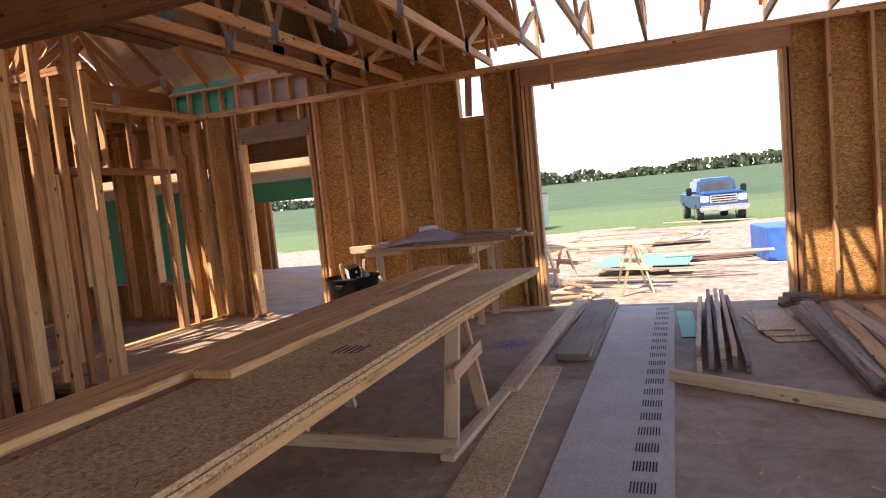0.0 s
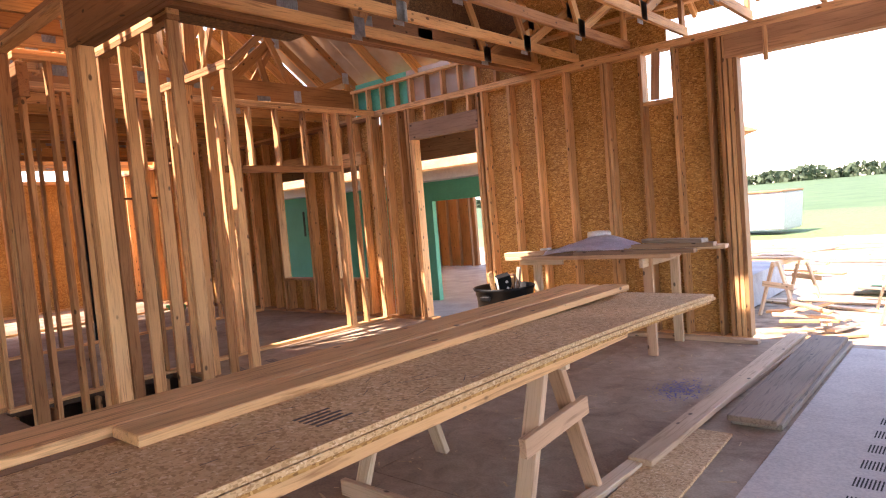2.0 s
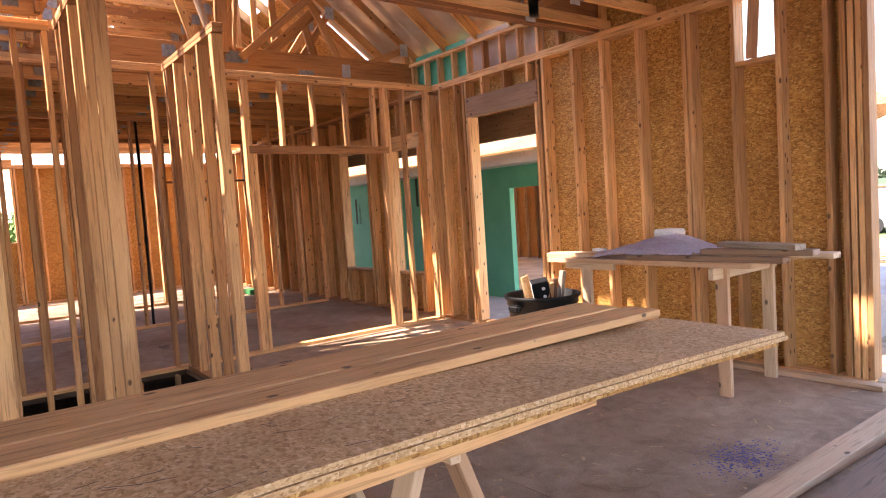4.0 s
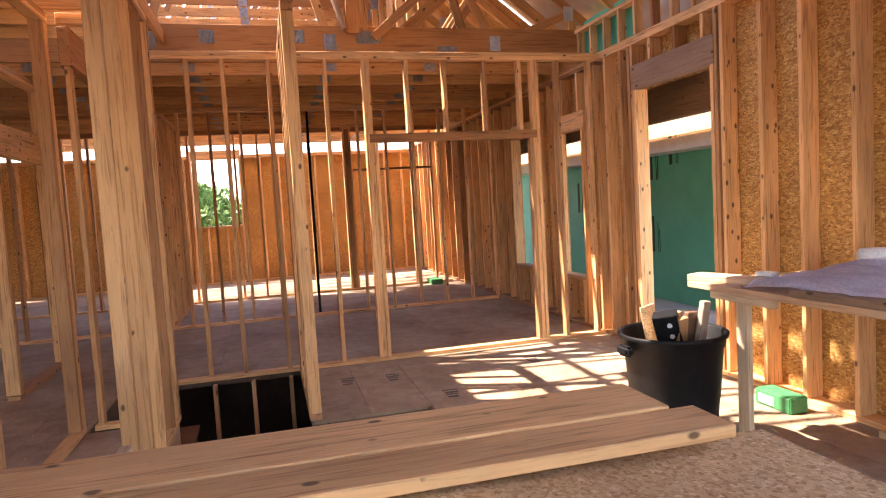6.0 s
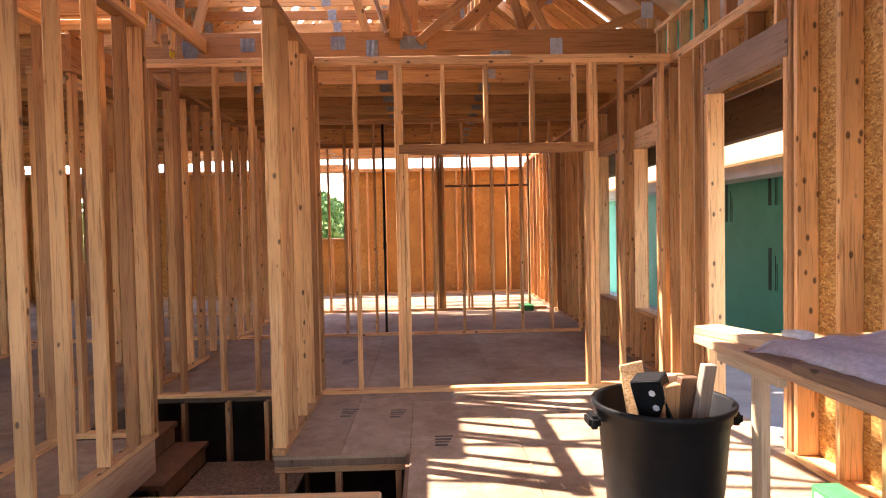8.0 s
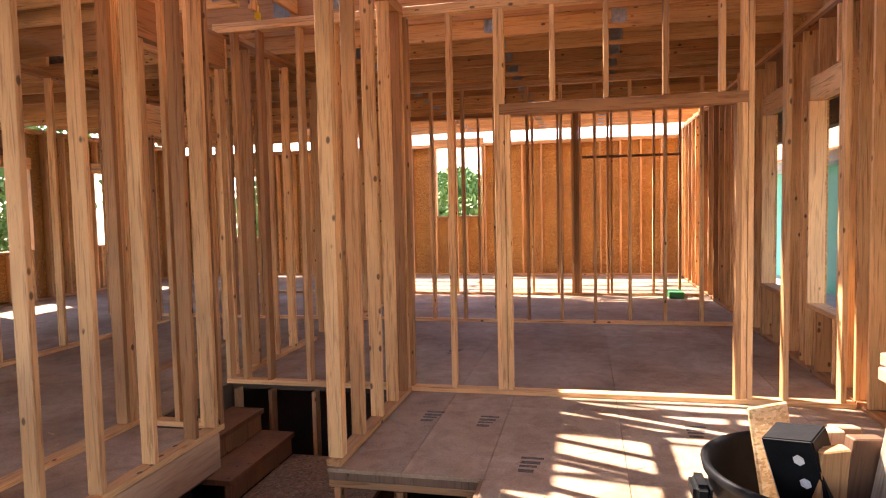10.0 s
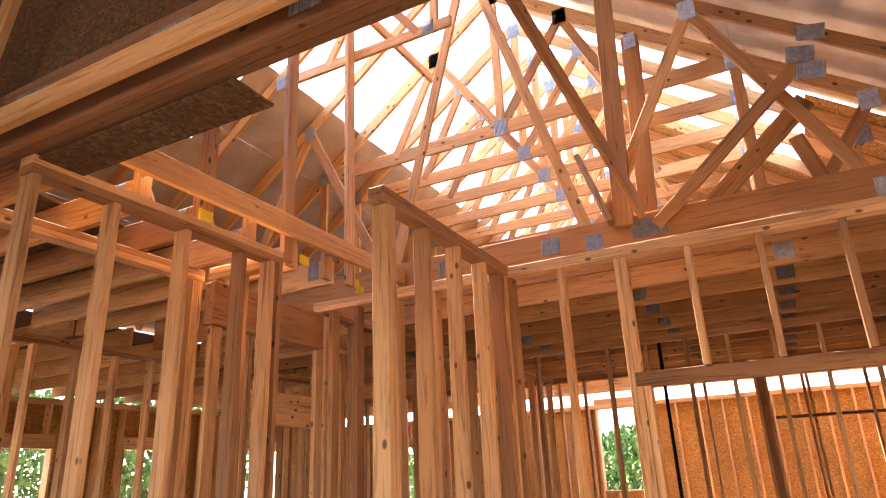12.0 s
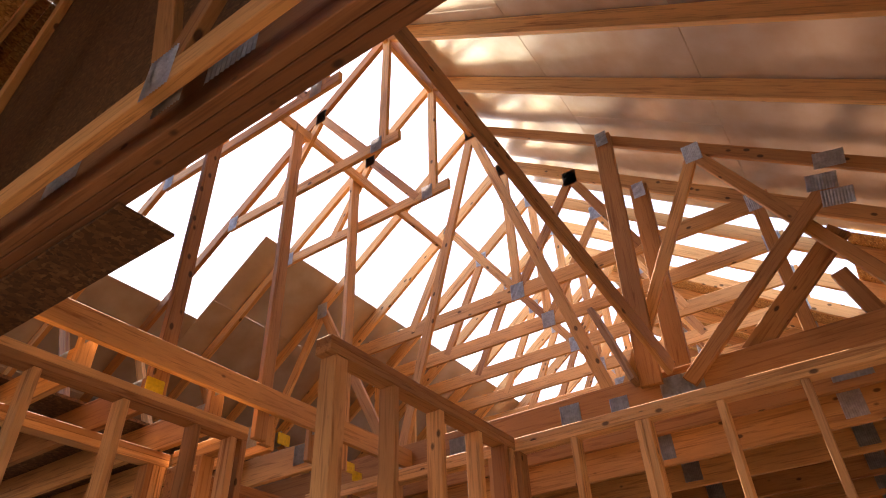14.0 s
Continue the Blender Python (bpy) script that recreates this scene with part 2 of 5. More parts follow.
def lathe(profile, n=32):
    bm = bmesh.new()
    rings = []
    for r, z in profile:
        rings.append([bm.verts.new((r * math.cos(2 * math.pi * i / n), r * math.sin(2 * math.pi * i / n), z)) for i in range(n)])
    for p, q in zip(rings, rings[1:]):
        for i in range(n):
            f = bm.faces.new((p[i], p[(i + 1) % n], q[(i + 1) % n], q[i]))
            f.smooth = True
    return bm


# ---- structure ----
TOP = 3.03
T2 = 0.038


def stud_wall(name, along, at, a, b, depth, studs, label, gaps=(), top=TOP, bottom_gaps=(), plates=2, base=True):
    """A framed wall along x or y from a to b with its near faces centred on at; studs at the listed places."""
    vec = (lambda s, z: (s, at, z)) if along == "x" else (lambda s, z: (at, s, z))
    up = (0, 1, 0) if along == "x" else (1, 0, 0)
    w = root(name, vec(a, 0), label, "wall", "", "structure")
    if base:
        cuts = [a] + [q for g in bottom_gaps for q in g] + [b]
        for s0, s1 in zip(cuts[::2], cuts[1::2]):
            stick("bottom_plate", vec(s0, T2 / 2), vec(s1, T2 / 2), T2, depth, WOOD, w, up)
    for i in range(plates):
        stick("top_plate", vec(a, top - T2 * (i + 0.5)), vec(b, top - T2 * (i + 0.5)), T2, depth, WOOD, w, up)
    zt = top - T2 * plates
    for s in studs:
        z0, z1 = T2, zt
        for g0, g1, zz0, zz1 in gaps:
            if g0 < s < g1:
                z0 = zz0
                z1 = zz1
        stick("stud", vec(s, z0 + 0.001), vec(s, z1 - 0.001), T2, depth - 0.004, WOOD, w, up, "", 0.35)
    return w


def spread(a, b, step=0.406):
    n = max(1, int(round((b - a) / step)))
    return [a + (b - a) * i / n for i in range(n + 1)]


# wall_north: inner face y = 7.80, 2x6 studs, strand board outside
NY = 7.87
north_studs = [-6.42, -6.12, -5.96, -5.9, -4.69, -4.62, -4.22, -3.85, -3.44, -2.98, -2.93, -2.55, -2.2, -1.86, -1.75, -1.70, -1.655,
               1.13, 1.18, 1.53, 1.93, 2.34, 2.75, 3.15, 3.56]
wall_n = stud_wall("wall_north", "x", NY, -6.6, 3.8, 0.14, north_studs, "framed outside wall of spruce studs with bare strand board sheathing",
                   bottom_gaps=((-5.72, -4.74), (-1.62, 1.09)))
# door framing and big opening
stick("door_header", (-5.9, NY - 0.03, 2.635), (-4.7, NY - 0.03, 2.635), 0.09, 0.235, WOOD_DARK, wall_n, (0, 0, 1), "weathered grey-brown door header")
for s in (-5.86, -4.74):
    stick("trimmer", (s, NY, T2), (s, NY, 2.52), T2, 0.136, WOOD, wall_n, (0, 1, 0))
for s in spread(-5.6, -4.85, 0.3):
    stick("cripple", (s, NY, 2.755), (s, NY, 2.95), T2, 0.13, WOOD, wall_n, (0, 1, 0))
stick("opening_header", (-1.70, NY - 0.035, 2.84), (1.2, NY - 0.035, 2.84), 0.075, 0.225, WOOD_HEAD, wall_n, (0, 0, 1), "long timber header over the wide opening")
stick("opening_header", (-1.70, NY + 0.045, 2.84), (1.2, NY + 0.045, 2.84), 0.045, 0.225, WOOD, wall_n)
stick("block", (-1.33, NY - 0.09, 2.64), (-1.33, NY - 0.09, 2.95), T2, 0.035, WOOD, wall_n, (0, 1, 0))
for s in (-1.61, 1.09):
    stick("trimmer", (s, NY, T2), (s, NY, 2.725), T2, 0.137, WOOD, wall_n, (0, 1, 0))
stick("window_sill_block", (-2.53, NY - 0.01, 2.44), (-2.22, NY - 0.01, 2.44), T2, 0.12, WOOD, wall_n, (0, 1, 0))
stick("loose_brace", (-2.42, NY - 0.02, 2.47), (-2.38, NY - 0.02, 3.0), 0.09, 0.02, WOOD_PALE, wall_n, (0, 1, 0))
# kick plank on the floor along the wall
stick("floor_plate", (-3.2, NY - 0.13, 0.02), (-1.5, NY - 0.15, 0.02), 0.10, T2, WOOD_PALE, wall_n)
# sheathing sheets
SY = NY + 0.078
def sheet_n(x0, x1, z0, z1):
    slab("sheathing_panel", (x0 + 0.001, SY - 0.006, z0), (x1 - 0.001, SY + 0.006, z1), OSB, wall_n, "", 0.0)
for x0, x1, z0, z1 in ((-6.6, -5.88, -0.3, 3.0), (-5.88, -4.74, 2.52, 3.0), (-4.74, -3.85, -0.3, 3.0), (-3.85, -2.95, -0.3, 3.0), (-2.95, -2.53, -0.3, 3.0),
                       (-2.53, -2.22, -0.3, 2.44), (-2.22, -1.62, -0.3, 3.0), (-1.62, 1.09, 2.73, 3.0), (1.09, 2.3, -0.3, 3.0), (2.3, 3.8, -0.3, 3.0)):
    sheet_n(x0, x1, z0, z1)
# raised heel wall on the plate
stick("knee_plate", (-7.06, 7.86, 3.38), (-1.9, 7.86, 3.38), T2, 0.09, WOOD, wall_n, (0, 1, 0))
for s in spread(-7.0, -4.4, 0.3):
    stick("knee_stud", (s, 7.86, 3.04), (s, 7.86, 3.36), T2, 0.085, WOOD, wall_n, (0, 1, 0))

# wall_west, with the wide doorway to the next room
WX = -6.58
wall_w = stud_wall("wall_west", "y", WX, 2.92, 7.78, 0.09, [2.94, 3.1, 3.32, 3.68, 3.99, 4.4, 4.57, 4.92, 5.29, 5.33, 7.05, 7.09, 7.33, 7.7],
                   "bare stud partition with a wide doorway opening")
for s in (5.37, 7.01):
    stick("trimmer", (WX, s, T2), (WX, s, 2.16), T2, 0.086, WOOD, wall_w, (1, 0, 0))
stick("door_header", (WX, 5.31, 2.2), (WX, 7.07, 2.2), T2 * 2.2, 0.088, WOOD, wall_w, (1, 0, 0))
for s in (5.71, 6.1, 6.52, 6.9):
    stick("cripple", (WX, s, 2.245), (WX, s, 2.95), T2, 0.086, WOOD, wall_w, (1, 0, 0), "", 0.4)

# half wall beside the stair and the short end post
wall_h = stud_wall("wall_stair_side", "x", 4.53, -6.52, -4.98, 0.09, [-6.48, -6.4, -6.13, -5.78, -5.42],
                   "short stud wall beside the stair with weathered end post")
stick("end_post", (-5.05, 4.53, T2), (-5.05, 4.53, 2.95), 0.075, 0.088, WOOD, wall_h, (0, 1, 0), "weathered grey end post")
# double wall left of the stairwell
wall_l = stud_wall("wall_stair_left", "x", 3.5, -5.47, -3.96, 0.09, [-5.45, -5.38, -5.16, -4.76, -4.36, -3.99],
                   "open stud partition of pale spruce along the stairwell")
wall_l2 = stud_wall("wall_hall", "x", 2.85, -5.47, -3.96, 0.09, [-5.44, -5.40, -5.36, -3.98],
                    "open stud partition of pale spruce")
stick("opening_header", (-5.42, 3.0, 2.79), (-6.52, 3.0, 2.79), 0.08, 0.27, WOOD, wall_l2, (0, 0, 1))
wall_l3 = stud_wall("wall_hall_end", "y", -5.49, 2.95, 3.43, 0.09, [3.0, 3.2, 3.4], "short stud return between two partitions")
# beam over the living space on its post
beam = root("beam", (-3.95, 2.87, 0), "dark laminated beam carried on a spruce post", "beam", "", "structure")
for k in (-0.045, 0.0, 0.045):
    stick("ply", (-3.95, 2.87 + k, 2.84), (3.8, 2.87 + k, 2.84), 0.044, 0.34, WOOD_BEAM, beam)
for k in (-0.038, 0.0, 0.038):
    stick("post_stud", (-3.9 + k, 2.87, 0.001), (-3.9 + k, 2.87, 2.665), T2 - 0.001, 0.09, WOOD, beam, (0, 1, 0))

# inner partitions farther back
stud_wall("wall_back_one", "y", -9.75, -0.9, 7.7, 0.09, spread(-0.9, 7.7), "bare stud partition in the back rooms")
stud_wall("wall_back_two", "y", -12.35, -0.9, 7.7, 0.09, spread(-0.9, 4.2) + [5.1, 5.5, 6.3, 6.35] + [7.0, 7.4], "bare stud partition in the back rooms")
stud_wall("wall_cross_one", "x", 2.9, -12.3, -6.65, 0.09, spread(-12.2, -6.7), "bare stud partition between back rooms", bottom_gaps=((-9.6, -8.4),))
stud_wall("wall_cross_two", "x", 0.3, -9.7, -3.0, 0.09, spread(-9.6, -3.1), "bare stud partition between side rooms", bottom_gaps=((-6.2, -5.1),))
stud_wall("wall_cross_three", "y", -5.9, -3.4, 0.2, 0.09, spread(-3.3, 0.1), "bare stud partition between side rooms")
stud_wall("wall_cross_four", "y", -3.0, -3.4, 0.25, 0.09, spread(-3.3, 0.2), "bare stud partition between side rooms")
back = stud_wall("wall_back_post", "y", -12.35, 5.7, 5.9, 0.14, [5.74, 5.78, 5.82, 5.86], "built-up stud post in the back room", plates=1)
stick("door_header", (-12.35, 5.9, 2.24), (-12.35, 7.4, 2.24), T2, 0.088, WOOD_DARK, back, (1, 0, 0))
hd = stud_wall("wall_cross_five", "x", 2.0, -8.2, -6.7, 0.12, [-8.15, -8.1, -6.78, -6.74], "stud framing with a deep header over an opening")
stick("door_header", (-8.1, 2.0, 2.33), (-6.8, 2.0, 2.33), 0.08, 0.29, WOOD, hd)


def sheathed(name, along, at, a, b, openings, label, inner, z0=-0.3, top=3.0, flip=1, skin=OSB):
    """An outside wall: 2x6 studs, strand board sheets outside, window openings (s0, s1, z0, z1)."""
    w = root(name, (at, a, 0) if along == "y" else (a, at, 0), label, "wall", "", "structure")
    vec = (lambda s, z, o=0.0: (at + o, s, z)) if along == "y" else (lambda s, z, o=0.0: (s, at + o, z))
    up = (1, 0, 0) if along == "y" else (0, 1, 0)
    stick("bottom_plate", vec(a, T2 / 2), vec(b, T2 / 2), T2, 0.14, WOOD, w, up)
    for i in (0, 1):
        stick("top_plate", vec(a, top - T2 * (i + 0.5)), vec(b, top - T2 * (i + 0.5)), T2, 0.14, WOOD, w, up)
    for s in spread(a + 0.03, b - 0.03):
        hole = next((o for o in openings if o[0] < s < o[1]), None)
        spans = ((T2, hole[2] - T2), (hole[3] + 0.2, top - 2 * T2)) if hole else ((T2, top - 2 * T2),)
        for q0, q1 in spans:
            if q1 - q0 > 0.05:
                stick("stud", vec(s, q0), vec(s, q1), T2, 0.135, WOOD, w, up, "", 0.3)
    for s0, s1, q0, q1 in openings:
        stick("window_sill", vec(s0, q0 - T2 / 2), vec(s1, q0 - T2 / 2), T2, 0.138, WOOD, w, up)
        stick("window_header", vec(s0 - 0.05, q1 + 0.1), vec(s1 + 0.05, q1 + 0.1), 0.1, 0.195, WOOD, w)
        for s in (s0 - T2 / 2, s1 + T2 / 2):
            stick("trimmer", vec(s, T2), vec(s, q1), T2, 0.137, WOOD, w, up)
    cuts = sorted({a, b, *[o[0] for o in openings], *[o[1] for o in openings], *[x for x in np.arange(a + 1.22, b, 1.22) if not any(o[0] - 0.2 < x < o[1] + 0.2 for o in openings)]})
    o = 0.077 * flip
    for s0, s1 in zip(cuts, cuts[1:]):
        hole = next((h for h in openings if h[0] - 0.01 <= s0 and s1 <= h[1] + 0.01), None)
        for q0, q1 in ((z0, hole[2] - T2), (hole[3], top)) if hole else ((z0, top),):
            p, q = vec(s0 + 0.001, q0, o - 0.006), vec(s1 - 0.001, q1, o + 0.006)
            slab("sheathing_panel", p, q, skin, w, "", 0.0)
    return w


sheathed("wall_far_west", "y", -15.5, -3.5, 7.9, ((2.75, 3.75, 1.3, 2.78), (-2.4, -1.2, 0.9, 2.3)), "outside wall of sunlit strand board between studs", None, top=2.87, flip=-1)
sheathed("wall_north_west", "x", NY, -15.5, -6.62, ((-7.66, -7.0, 0.58, 2.30), (-9.15, -8.35, 0.58, 2.38)), "outside wall with tall window openings", None)
# wide south and east openings, unseen behind the camera, added to brighten the room
sheathed("wall_south", "x", -3.5, -15.5, 3.8, ((-2.6, 0.4, 0.05, 2.75), (0.8, 3.5, 0.05, 2.75), (-13.6, -12.5, 0.9, 2.3), (-11.0, -9.8, 0.9, 2.3), (-8.6, -7.6, 0.9, 2.3), (-5.4, -4.3, 0.9, 2.3)), "outside wall of strand board and studs with window openings, the wide ones added for light", None, flip=-1)
sheathed("wall_east", "y", 3.8, -3.5, 7.9, ((-3.2, -0.2, 0.05, 2.75), (0.3, 3.4, 0.05, 2.75), (3.9, 5.6, 0.3, 2.6)), "outside wall of strand board and studs with wide openings added for light", None)

# floor of separate sheets round the stairwell, and the pit under it
floor = root("floor", (0, 0, 0), "dusty brown plywood subfloor with scuffs and footprints", "floor", "", "structure")
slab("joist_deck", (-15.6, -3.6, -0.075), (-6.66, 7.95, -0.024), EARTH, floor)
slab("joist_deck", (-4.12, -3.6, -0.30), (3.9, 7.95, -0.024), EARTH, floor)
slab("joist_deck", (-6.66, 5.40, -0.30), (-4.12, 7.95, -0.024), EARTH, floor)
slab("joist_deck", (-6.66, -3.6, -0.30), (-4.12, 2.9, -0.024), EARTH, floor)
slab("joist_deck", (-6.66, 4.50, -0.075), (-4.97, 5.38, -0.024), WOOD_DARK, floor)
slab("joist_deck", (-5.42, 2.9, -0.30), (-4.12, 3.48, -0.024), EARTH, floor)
def tile(x0, y0, x1, y1):
    if x1 - x0 > 0.03 and y1 - y0 > 0.03:
        slab("floor_sheet", (x0 + 0.0015, y0 + 0.0015, -0.022), (x1 - 0.0015, y1 - 0.0015, 0), FLOOR, floor, "", 0.0015)
def tiles(x0, y0, x1, y1, off=0.0):
    ys = sorted({y0, y1, *[y for y in np.arange(-3.6, 8, 1.22) if y0 < y < y1]})
    for j, (a, b) in enumerate(zip(ys, ys[1:])):
        k = int(round(a / 1.22)) % 2
        xs = sorted({x0, x1, *[x for x in np.arange(-16 + 1.22 * k, 5, 2.44) if x0 < x < x1]})
        for c, d in zip(xs, xs[1:]):
            tile(c, a, d, b)
for q in ((-15.6, -3.6, -6.66, 7.95), (-4.12, -3.6, 3.9, 7.95), (-6.66, 5.40, -4.12, 7.95), (-6.66, -3.6, -4.12, 2.9), (-6.66, 4.50, -4.95, 5.40), (-5.42, 2.9, -4.12, 3.48)):
    tiles(*q)
pit = root("stairwell_pit", (-5.4, 4.2, -2.6), "dim unfinished stairwell below the floor", "stairwell", "", "structure")
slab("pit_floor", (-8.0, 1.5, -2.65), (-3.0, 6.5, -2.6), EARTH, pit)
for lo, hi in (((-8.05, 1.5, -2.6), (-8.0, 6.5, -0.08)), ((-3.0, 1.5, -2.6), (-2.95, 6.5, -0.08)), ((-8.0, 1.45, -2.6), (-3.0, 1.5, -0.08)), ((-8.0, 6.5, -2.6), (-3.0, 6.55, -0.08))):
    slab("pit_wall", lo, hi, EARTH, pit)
stairs = root("stairs", (-5.9, 3.2, -1.2), "rough timber stair winding down from the hall", "stairs", "", "structure")
for i in range(2):
    y = 2.98 + 0.27 * i
    z = -0.19 * (i + 1)
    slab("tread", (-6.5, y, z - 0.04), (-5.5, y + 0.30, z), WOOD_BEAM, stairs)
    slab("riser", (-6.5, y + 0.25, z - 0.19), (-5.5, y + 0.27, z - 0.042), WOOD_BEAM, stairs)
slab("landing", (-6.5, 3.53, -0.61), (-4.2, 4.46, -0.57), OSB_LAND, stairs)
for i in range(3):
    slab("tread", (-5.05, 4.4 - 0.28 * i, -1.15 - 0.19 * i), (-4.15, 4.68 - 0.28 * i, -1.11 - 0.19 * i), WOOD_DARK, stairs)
for s in (4.55, 4.92, 5.32):
    stick("pit_stud", (-5.02, s, -0.95), (-5.02, s, -0.12), T2, 0.09, WOOD, stairs, (1, 0, 0))
stick("pit_plate", (-5.02, 4.5, -0.097), (-5.02, 5.38, -0.097), 0.04, 0.09, WOOD, stairs, (1, 0, 0))
for s in (2.98, 3.3, 3.7, 4.05, 4.4):
    stick("pit_stud", (-6.62, s, -0.98), (-6.62, s, -0.06), T2, 0.09, WOOD, stairs, (1, 0, 0))
stick("rim_board", (-4.13, 3.5, -0.13), (-4.13, 5.4, -0.13), 0.03, 0.24, WOOD_PALE, stairs)
stick("rim_board", (-5.42, 3.52, -0.13), (-4.13, 3.52, -0.13), 0.03, 0.24, WOOD_PALE, stairs)
stick("rim_board", (-5.1, 5.39, -0.13), (-4.13, 5.39, -0.13), 0.03, 0.24, WOOD_DARK, stairs)

# ---- roof: ridge along x at y 4.17, slope 9 in 12 ----
RY, SL, EZ, NE, SE = 4.17, 0.75, 3.55, 7.8, 0.54
def roof_z(y, lift=0.0):
    return EZ + SL * ((NE - y) if y >= RY else (y - SE)) + lift
UPN = Vector((0, SL, 1)).normalized()
UPS = Vector((0, -SL, 1)).normalized()


def plate_mesh(w=0.1, h=0.14):
    """A stamped truss plate: shallow ribs."""
    key = ("rib", w, h)
    if key not in _cache:
        bm = bmesh.new()
        n = 10
        vs = []
        for i in range(2 * n + 1):
            x = -w / 2 + w * i / (2 * n)
            o = 0.003 if i % 2 else 0.0
            vs.append((bm.verts.new((x, -h / 2, o)), bm.verts.new((x, h / 2, o))))
        for p, q in zip(vs, vs[1:]):
            bm.faces.new((p[0], q[0], q[1], p[1]))
        bmesh.ops.solidify(bm, geom=bm.faces[:], thickness=0.001)
        _cache[key] = mesh_of(bm, "truss_plate", PLATE)
    return _cache[key]


def truss_plate(x, y, z, parent, side=1, w=0.12, h=0.16, tilt=0.0):
    m = pose(x + side * 0.0215, y, z, 90, 0, 90 * side) @ pose(0, 0, 0, 0, 0, tilt)
    return part("truss_plate", plate_mesh(w, h), PLATE, parent, "ribbed galvanised plate", m)


def roof_truss(x, bottom=True, label="triangular roof truss of pale pine with galvanised plates", both=True, chord=0.09, vault=False):
    t = root("roof_truss", (x, RY, TOP + 0.01), label, "roof truss", "roof trusses")
    ya, yb = SE - 0.4, NE + 0.4
    h = 0.06
    stick("top_chord", (x, yb, EZ + SL * (NE - yb) + h), (x, RY, roof_z(RY) + h), T2, 0.09, WOOD_TRUSS, t, UPN)
    if both:
        stick("top_chord", (x, ya, EZ + SL * (ya - SE) + h), (x, RY, roof_z(RY) + h), T2, 0.09, WOOD_TRUSS, t, UPS)
    truss_plate(x, RY, roof_z(RY) + 0.0, t)
    if bottom:
        zc = TOP + 0.012 + chord / 2
        stick("bottom_chord", (x, SE - 0.1, zc), (x, NE + 0.1, zc), T2, chord, WOOD_TRUSS, t)
        nodes = [(1.5, 'b'), (2.4, 't'), (3.3, 'b'), (4.17, 't'), (5.05, 'b'), (5.95, 't'), (6.85, 'b'), (7.75, 't')]
        nodes = [(0.6, 't')] + nodes
        for (y0, k0), (y1, k1) in zip(nodes, nodes[1:]):
            z0 = zc if k0 == 'b' else roof_z(y0)
            z1 = zc if k1 == 'b' else roof_z(y1)
            stick("web", (x, y0, z0), (x, y1, z1), T2 - 0.002, 0.085, WOOD_TRUSS, t, (0, 1, 0))
            truss_plate(x, y1, z1 + (0.02 if k1 == 'b' else 0), t, 1)
            if k1 == 'b':
                truss_plate(x, y1, z1, t, -1)
        stick("heel", (x, NE, TOP + 0.1), (x, NE, EZ + 0.05), T2 - 0.002, 0.085, WOOD_TRUSS, t, (0, 1, 0))
    return t


# trusses over the living space
first = roof_truss(-3.3)
for i in range(1, 12):
    copy_thing(first, Matrix.Translation((-3.3 + 0.61 * i, RY, TOP + 0.01)))
# girder truss at the edge of the vault
gird = roof_truss(-3.80, True, "heavy doubled girder truss with a deep dark bottom chord", True, 0.09)
for k in (0.0, -0.042, 0.042):
    stick("girder_ply", (-3.945 + k, SE, TOP + 0.145), (-3.945 + k, NE + 0.05, TOP + 0.145), 0.04, 0.28, WOOD_BEAM, gird)
for y in (3.6, 4.4, 5.2, 6.0, 6.9):
    truss_plate(-3.945 + 0.045, y, TOP + 0.16, gird, 1, 0.2, 0.14)
    truss_plate(-3.945 - 0.045, y, TOP + 0.16, gird, -1, 0.12, 0.14)
# vertical sheets closing the girder truss above its chord, toned dark for shade
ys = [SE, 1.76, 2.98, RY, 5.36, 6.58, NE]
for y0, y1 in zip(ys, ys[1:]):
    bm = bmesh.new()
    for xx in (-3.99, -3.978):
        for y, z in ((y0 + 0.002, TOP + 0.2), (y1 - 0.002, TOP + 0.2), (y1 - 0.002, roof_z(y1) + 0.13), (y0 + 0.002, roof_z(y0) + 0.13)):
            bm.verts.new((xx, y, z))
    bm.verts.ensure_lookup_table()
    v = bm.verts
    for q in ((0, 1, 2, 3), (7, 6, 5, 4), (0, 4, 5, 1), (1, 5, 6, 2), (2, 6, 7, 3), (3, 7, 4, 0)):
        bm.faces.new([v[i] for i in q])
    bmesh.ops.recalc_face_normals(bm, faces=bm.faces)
    part("gable_panel", bm, OSB_SHADED, gird)


